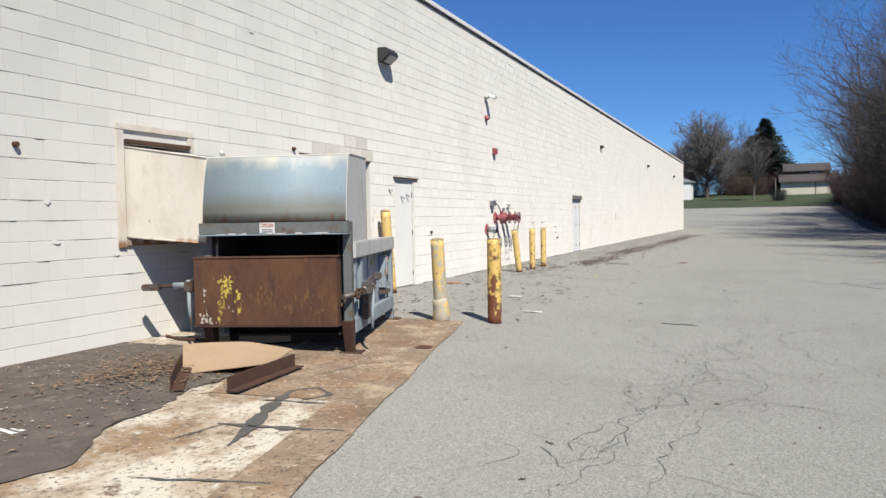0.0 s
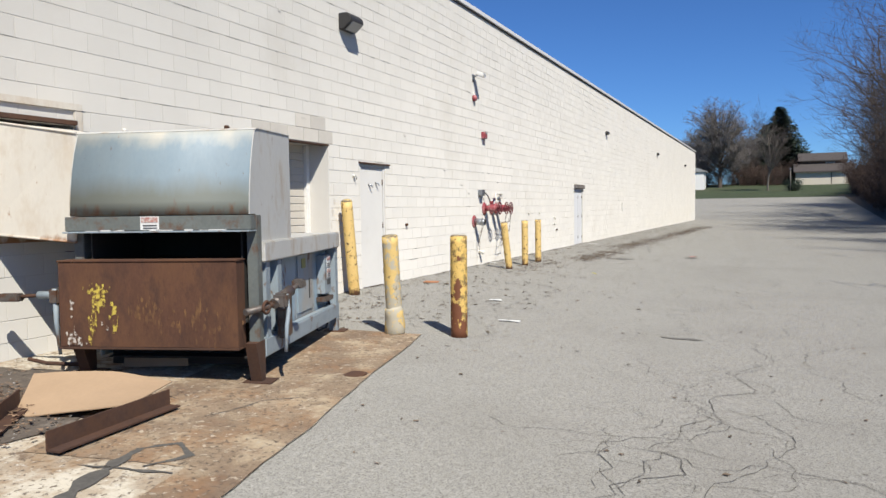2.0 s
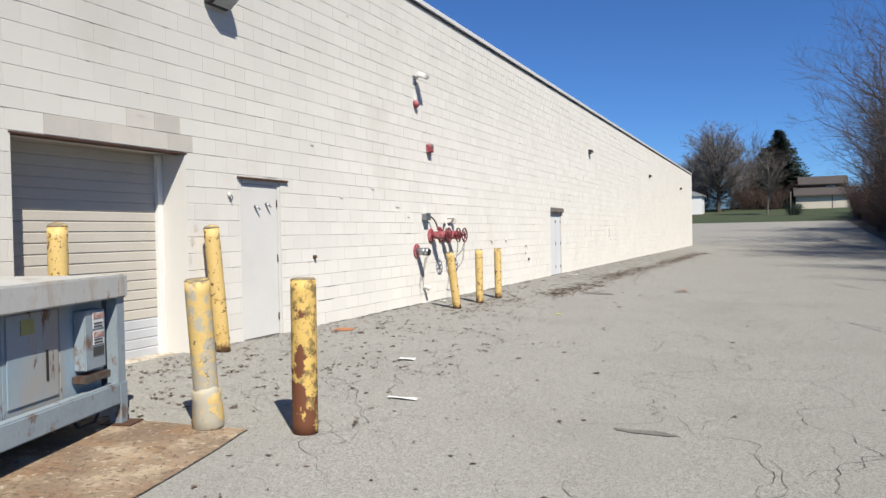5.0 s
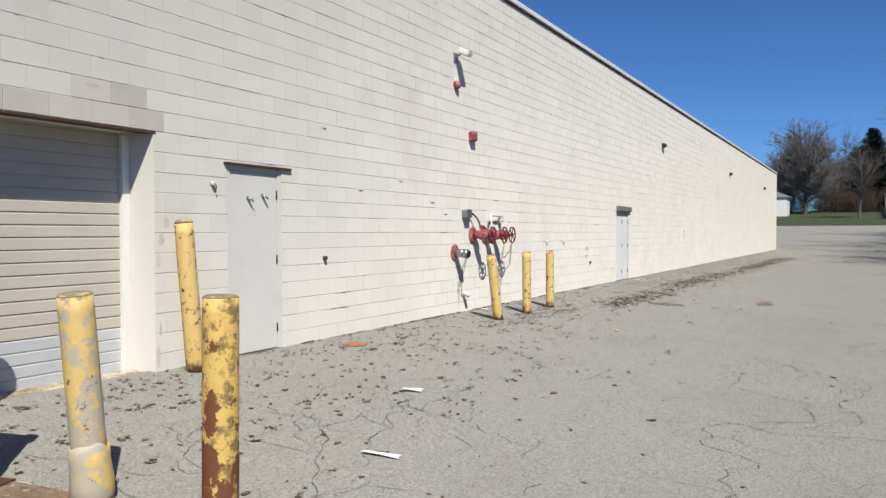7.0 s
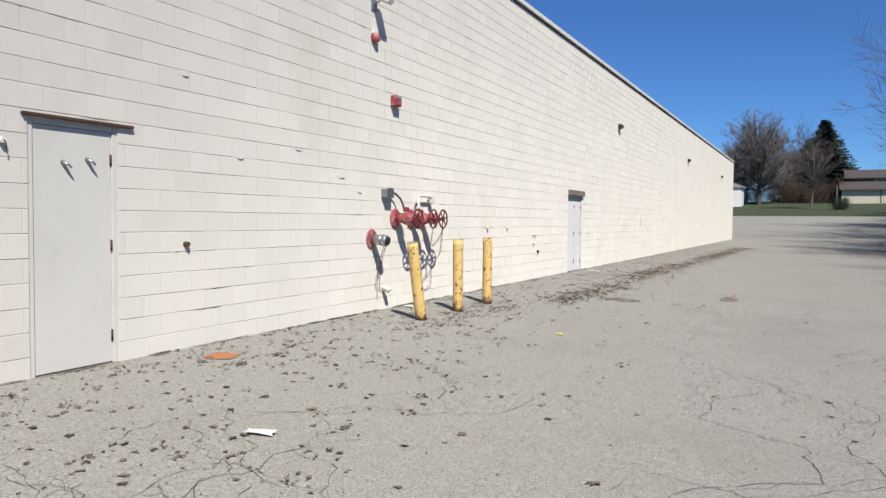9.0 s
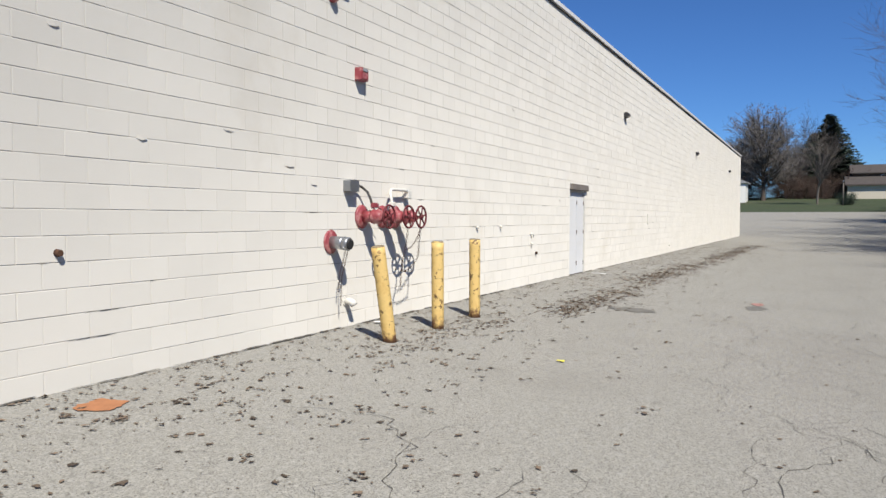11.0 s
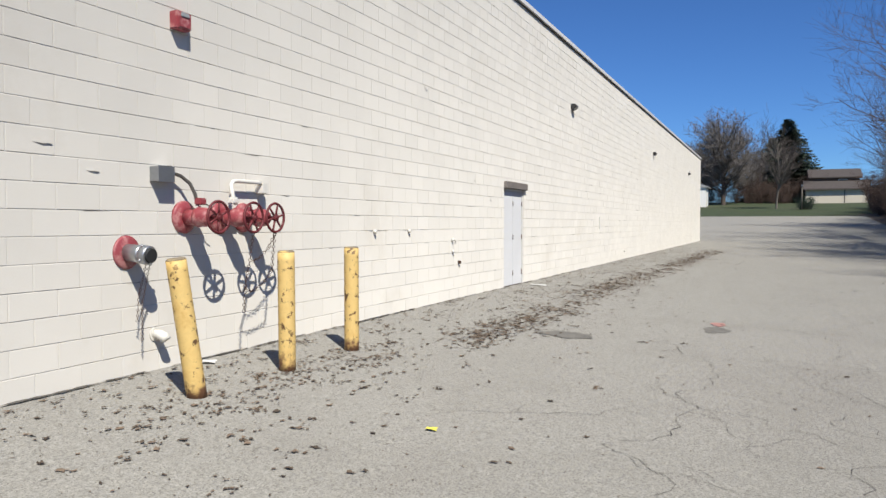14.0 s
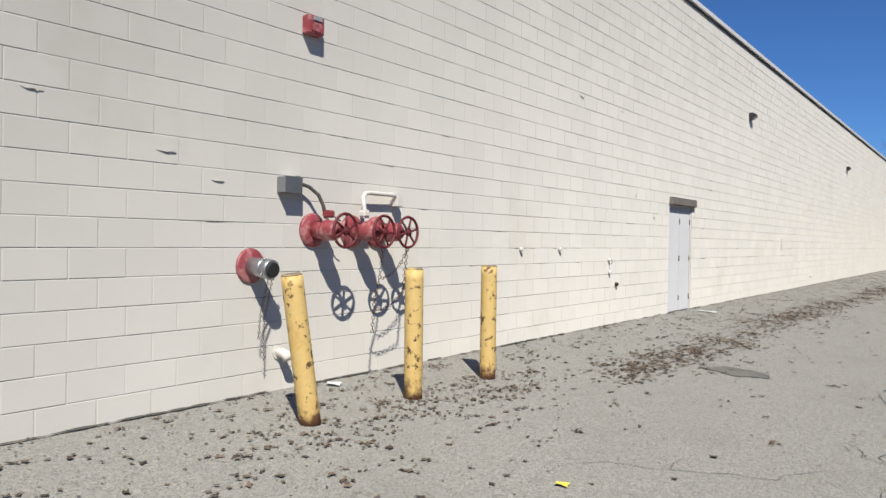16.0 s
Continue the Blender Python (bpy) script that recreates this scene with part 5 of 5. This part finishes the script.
# ---- trees ----
def tree_meshes(seed, height, spread, levels, splits, trunk_r, lean=0.0, clear=0.25, rmin=0.008, droop=0.12):
    """A bare tree: trunk and limbs in one mesh, the fine twigs in another."""
    rnd = random.Random(seed)
    limb, twig = bmesh.new(), bmesh.new()

    def grow(p, d, length, r, level):
        n = 4 if level < 2 else 3
        pts, rad = [p.copy()], [r]
        for k in range(n):
            d = (d + Vector((rnd.gauss(0, 0.13), rnd.gauss(0, 0.13), rnd.gauss(0.05, 0.07)))).normalized()
            p = p + d * length / n
            pts.append(p.copy())
            rad.append(r * (1 - 0.55 * (k + 1) / n))
        tube(limb if level < 3 else twig, pts, rad, 7 if level == 0 else (5 if level < 2 else 3), caps=False)
        if level >= levels:
            return
        count = splits[level]
        for k in range(count):
            t = rnd.uniform(clear if level == 0 else 0.2, 1.0)
            i = min(int(t * n), n - 1)
            q = pts[i].lerp(pts[i + 1], t * n - i)
            axis = Vector((rnd.gauss(0, 1), rnd.gauss(0, 1), rnd.gauss(0, 0.3)))
            axis = (axis - d * axis.dot(d)).normalized()
            out = (d * rnd.uniform(0.55, 1.1) + axis * spread * rnd.uniform(0.5, 1.1) + Vector((0, 0, droop))).normalized()
            grow(q, out, length * rnd.uniform(0.42, 0.68), max(rad[i] * rnd.uniform(0.4, 0.6), rmin), level + 1)

    grow(Vector((0, 0, -0.2)), Vector((lean, 0, 1)).normalized(), height * 0.62, trunk_r, 0)
    return limb, twig


def bare_tree(name, label, group, m, seed, bark="bark", **kw):
    limb, twig = tree_meshes(seed, **kw)
    ob = thing(name, label, "tree", m, group)
    part("trunk", limb, bark, ob)
    part("crown", twig, "twig", ob)
    return ob


def on_ground(x, y, turn=0.0, s=1.0):
    return Matrix.Translation((x, y, ground_z(x, y) - 0.05)) @ Matrix.Rotation(turn, 4, "Z") @ Matrix.Diagonal((s, s, s, 1))


def set_copy(src, x, y, turn, s):
    ob = copy_thing(src, on_ground(x, y, turn))
    ob.scale = (s, s, s)
    return ob


ROW = "bare trees along the lot"
protos = [
    bare_tree("bare_tree", "tall leafless dark-barked tree at the lot's edge", ROW, on_ground(46, -17.5), 3, height=19, spread=0.85, levels=4, splits=(13, 7, 6, 5), trunk_r=0.26),
    bare_tree("bare_tree", "leafless spreading tree at the lot's edge", ROW, on_ground(62, -18.5), 8, height=16, spread=1.0, levels=4, splits=(12, 7, 6, 5), trunk_r=0.22, lean=0.1),
    bare_tree("bare_tree", "slender leafless tree among brush", ROW, on_ground(33, -17.8), 15, height=14, spread=0.7, levels=4, splits=(12, 6, 6, 5), trunk_r=0.16, clear=0.15),
]
rnd = random.Random(41)
for k, (x, y, p, s) in enumerate(((24, -18.5, 0, 1.15), (28.5, -17.2, 1, 1.1), (37, -18.4, 0, 1.1), (41, -17.0, 2, 1.15), (51, -18.8, 1, 1.1), (56, -17.4, 2, 1.0), (67, -17.3, 0, 0.85), (73, -18.4, 2, 0.95),
                                  (79, -17.6, 1, 0.75), (86, -18.0, 2, 0.8), (92, -17.0, 1, 0.62), (19, -17.5, 2, 1.1), (12, -18.0, 1, 1.0), (5, -18.6, 0, 0.9), (-4, -18.2, 2, 1.0), (31, -21, 0, 1.2), (48, -22, 0, 1.05), (64, -22, 1, 1.0), (83, -22, 0, 0.8))):
    near = 25 < x < 45
    set_copy(protos[p], x, y - (1.8 if near else 0.5), rnd.uniform(0, 6.28), s * (0.88 if near else 0.95))


def brush_meshes(seed, n, h, r):
    """A thicket: many thin stems from the ground, each with side twigs."""
    rnd = random.Random(seed)
    bm = bmesh.new()
    for _ in range(n):
        a, q = rnd.uniform(0, math.tau), r * math.sqrt(rnd.random()) * 0.7
        p = Vector((math.cos(a) * q, math.sin(a) * q, -0.1))
        d = Vector((math.cos(a) * 0.35 * rnd.random(), math.sin(a) * 0.35 * rnd.random(), 1)).normalized()
        ln = h * rnd.uniform(0.5, 1.0)
        pts = [p]
        for k in range(3):
            d = (d + Vector((rnd.gauss(0, 0.16), rnd.gauss(0, 0.16), 0))).normalized()
            pts.append(pts[-1] + d * ln / 3)
        tube(bm, pts, [0.030, 0.022, 0.016, 0.006], 3, caps=False)
        for k in range(15):
            t = rnd.uniform(0.08, 1.0) * 3
            i = min(int(t), 2)
            b = pts[i].lerp(pts[i + 1], t - i)
            o = Vector((rnd.gauss(0, 1), rnd.gauss(0, 1), rnd.uniform(-0.1, 0.9))).normalized()
            e = b + o * rnd.uniform(0.4, 1.2)
            tube(bm, [b, b.lerp(e, 0.5) + Vector((0, 0, 0.06)), e], [0.012, 0.010, 0.004], 3, caps=False)
            for _ in range(2):
                g = b.lerp(e, rnd.uniform(0.3, 0.9))
                tube(bm, [g, g + Vector((rnd.gauss(0, 0.3), rnd.gauss(0, 0.3), rnd.gauss(0.1, 0.25)))], [0.009, 0.004], 3, caps=False)
    return bm


brushes = []
for k in range(3):
    ob = single("brush", brush_meshes(60 + k, 46, 5.2, 2.4), "brush", "dense leafless brown brush under bare trees", "brush", "brush along the lot", m=on_ground(40 + 9 * k, -17.6))
    brushes.append(ob)
for k in range(46):
    x = -6 + k * 2.2 + rnd.uniform(-0.5, 0.5)
    set_copy(brushes[k % 3], x, rnd.uniform(-19.0, -17.0) - (0.8 if k % 2 else 0), rnd.uniform(0, 6.28), rnd.uniform(0.75, 1.15) * (0.8 if x > 82 else 1))
for k in range(14):
    set_copy(brushes[k % 3], 30 + k * 4.8, rnd.uniform(-23, -21), rnd.uniform(0, 6.28), rnd.uniform(1.1, 1.5))

for k in range(22):
    set_copy(brushes[k % 3], -12 + k * 4.3 + rnd.uniform(-1, 1), rnd.uniform(-22, -20.5), rnd.uniform(0, 6.28), rnd.uniform(1.8, 2.3) * (0.7 if k > 17 else 1))

# far trees on the lawn
def oval_tree(m, h, w, seed, label):
    """A broad bare shade tree: ascending limbs that fill an oval crown with fine twigs."""
    rnd = random.Random(seed)
    limb, twig = bmesh.new(), bmesh.new()
    tube(limb, [(0, 0, -0.3), (0.1, 0, h * 0.2), (-0.1, 0.1, h * 0.5), (0, 0, h * 0.9)], [0.42, 0.33, 0.2, 0.03], 8, caps=False)
    for _ in range(140):
        a, z0 = rnd.uniform(0, math.tau), h * rnd.uniform(0.12, 0.62)
        z1 = min(z0 + h * rnd.uniform(0.12, 0.42), h * 0.97)
        f = (z1 / h - 0.50) / 0.50
        q = w * math.sqrt(max(0.03, 1 - f * f)) * rnd.uniform(0.55, 1.05)
        o = Vector((math.cos(a), math.sin(a), 0))
        p0, p2 = Vector((0, 0, z0)), o * q + Vector((0, 0, z1))
        p1 = o * q * 0.55 + Vector((0, 0, z0 + (z1 - z0) * 0.38))
        tube(limb, [p0, p1, p2], [0.10, 0.06, 0.02], 4, caps=False)
        for _ in range(15):
            t = rnd.uniform(0.25, 1.0)
            b = p0.lerp(p1, t * 2) if t < 0.5 else p1.lerp(p2, t * 2 - 1)
            e = b + (o * rnd.uniform(0.0, 0.9) + Vector((rnd.gauss(0, 0.6), rnd.gauss(0, 0.6), rnd.uniform(0.2, 1.1)))) * rnd.uniform(0.8, 1.8)
            tube(twig, [b, e], [0.03, 0.012], 3, caps=False)
            for _ in range(6):
                g = b.lerp(e, rnd.uniform(0.3, 1.0))
                tube(twig, [g, g + Vector((rnd.gauss(0, 0.5), rnd.gauss(0, 0.5), rnd.gauss(0.35, 0.35)))], [0.022, 0.010], 3, caps=False)
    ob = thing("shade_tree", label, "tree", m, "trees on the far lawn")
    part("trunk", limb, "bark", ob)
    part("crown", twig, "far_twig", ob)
    return ob


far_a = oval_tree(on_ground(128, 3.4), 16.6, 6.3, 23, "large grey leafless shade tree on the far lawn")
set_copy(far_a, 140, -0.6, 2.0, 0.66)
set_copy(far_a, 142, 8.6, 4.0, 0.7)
bare_tree("small_tree", "small leafless tree with a pale trunk on the lawn", "trees on the far lawn", on_ground(112, -5.2), 29, bark="bark_light", height=12.5, spread=0.75, levels=3, splits=(20, 9, 7), trunk_r=0.17, clear=0.25, rmin=0.014)


def spruce(m, h, r, seed):
    rnd = random.Random(seed)
    ob = thing("spruce_tree", "dark green spruce standing on the far lawn", "tree", m, "trees on the far lawn")
    tubepart("trunk", [(0, 0, -0.2), (0, 0, h * 0.5), (0, 0, h * 0.97)], [0.3, 0.17, 0.03], "bark", ob, 8)
    bm = bmesh.new()
    z = 0.8
    while z < h:
        f = 1 - z / h
        n = int(20 + 44 * f)
        for k in range(n):
            a = rnd.uniform(0, math.tau)
            ln = r * (f ** 0.8) * rnd.uniform(0.65, 1.12) + 0.25
            o, s = Vector((math.cos(a), math.sin(a), 0)), Vector((-math.sin(a), math.cos(a), 0))
            p = Vector((0, 0, z + rnd.uniform(-0.2, 0.2)))
            m_ = max(3, int(ln / 0.42))
            for i in range(m_):
                t = (i + rnd.uniform(0.2, 1.0)) / m_
                c = p + o * ln * t + Vector((0, 0, -0.28 * ln * t + 0.16 * ln * t * t))
                for sd in (-1, 1):
                    w = rnd.uniform(0.5, 1.05) * (1.15 - t * 0.6)
                    e = c + s * sd * w + o * w * 0.5 + Vector((0, 0, -rnd.uniform(0.05, 0.3)))
                    q = c + o * rnd.uniform(0.35, 0.7)
                    bm.faces.new([bm.verts.new(v) for v in (c, e, q)])
        z += 0.33 + 0.12 * f
    part("crown", bm, "needle", ob)
    return ob


spruce(on_ground(143, -7.2), 15.6, 8.2, 51)
spruce(on_ground(149, -4.6), 12.5, 6.8, 52)
for k in range(9):                                      # where the row of trees meets the far lawn
    set_copy(brushes[k % 3], 90 + k * 2.6, -17.6 - rnd.uniform(0, 1.6) - 0.12 * k, rnd.uniform(0, 6.28), rnd.uniform(0.9, 1.25))
for k in range(12):
    set_copy(brushes[k % 3], 136 + rnd.uniform(-3, 4), 14 - k * 2.2, rnd.uniform(0, 6.28), rnd.uniform(0.75, 1.1))

# ---- far houses, lamp post ----
HX, HY = 132.0, -12.9
hz = ground_z(HX, HY)
house = thing("house", "tan house with brown shingle roofs beyond the lawn", "house", Matrix.Translation((HX, HY, hz)))
bm = bmesh.new()
box(bm, 0, 8, -6.5, 3.0, -0.5, 2.35)
part("lower_wall", bm, "siding", house)
bm = bmesh.new()
box(bm, 2.5, 10, -5.5, 2.2, 2.3, 4.6)
part("upper_wall", bm, "siding_brown", house, "brown upper wall")
bm = bmesh.new()
prism(bm, [(-0.6, 2.30), (-0.6, 2.48), (2.6, 4.05), (2.6, 3.2)], "y", -6.9, 3.4)
part("lower_roof", bm, "roof", house)
bm = bmesh.new()
prism(bm, [(2.0, 4.45), (2.0, 4.6), (5.6, 6.2), (10.6, 4.6), (10.6, 4.45)], "y", -5.9, 2.6)
part("upper_roof", bm, "roof", house)
boxpart("fascia", (-0.64, -0.58, -6.9, 3.4, 2.26, 2.49), "roof", house)
boxpart("garage_door", (-0.04, 0.0, -6.2, -3.4, 0.0, 2.1), "siding", house, 0.01)
boxpart("corner_trim", (-0.05, 0.0, -3.1, -2.95, 0.0, 2.3), "roof", house)
wi = boxpart("window", (2.42, 2.5, -3.6, -2.2, 3.3, 4.2), "white", house, 0.01)
boxpart("pane", (2.40, 2.419, -3.5, -2.3, 3.38, 4.12), "glass", wi)

wx, wy = 120.0, 8.1
white_house = thing("white_shed", "white building glimpsed beyond the end of the wall", "shed", Matrix.Translation((wx, wy, ground_z(wx, wy))))
boxpart("wall", (0, 5, -2.4, 5, -0.5, 3.3), "white", white_house, 0.02)
bm = bmesh.new()
prism(bm, [(-2.8, 3.25), (-2.8, 3.4), (1.3, 5.0), (5.4, 3.4), (5.4, 3.25)], "x", -0.3, 5.3)
part("roof", bm, "roof_grey", white_house)
wi = boxpart("window", (-0.05, -0.004, -0.6, 0.6, 1.1, 2.3), "siding", white_house, 0.01)
boxpart("pane", (-0.07, -0.051, -0.5, 0.5, 1.2, 2.2), "glass", wi)

px, py = 108.0, -8.6
lp = thing("yard_post", "grey wooden post with a small lamp on the lawn", "post", Matrix.Translation((px, py, ground_z(px, py))))
tubepart("pole", [(0, 0, -0.1), (0, 0, 3.6)], [0.09, 0.07], "bark_light", lp, 10)
boxpart("lamp_head", (-0.35, 0.1, -0.12, 0.12, 3.45, 3.6), "galv", lp, 0.03)
ev = single("evergreen_shrub", brush_meshes(99, 40, 1.9, 1.2), "needle", "dark evergreen shrub beside the post", "shrub", m=on_ground(109, -9.2))

# ---- the blocks nearest the walk, each a piece of the wall ----
shapes = []
for k in range(4):
    me = bpy.data.meshes.new("block")
    me.from_pydata(block_verts(0, BLOCK, 0, COURSE, (k - 1.5) * 0.0007), [], BLOCK_FACES)
    me.materials.append(M["block"])
    shapes.append(me)
for i, (a, z0) in enumerate(near_blocks[:300]):
    ob = new("block", shapes[(i * 7 + i // 5) % 4])
    ob.location = (a, 0, z0)
    ob.parent = wall
for a, b, z0, z1 in grey_blocks:
    me = bpy.data.meshes.new("lintel_block")
    me.from_pydata(block_verts(a, b, z0, z1, -0.003), [], BLOCK_FACES)
    me.materials.append(M["block_grey"])
    ob = new("lintel_block", me)
    ob.parent = wall
if len(near_blocks) > 300:
    verts, faces = [], []
    for a, z0 in near_blocks[300:]:
        faces += [tuple(len(verts) + i for i in f) for f in BLOCK_FACES]
        verts += block_verts(a, a + BLOCK, z0, z0 + COURSE, 0.0)
    me = bpy.data.meshes.new("block_rest")
    me.from_pydata(verts, [], faces)
    me.materials.append(M["block"])
    ob = new("block_rest", me)
    ob.parent = wall
    tagged(ob, "cream painted blocks", "", "", "stuff")
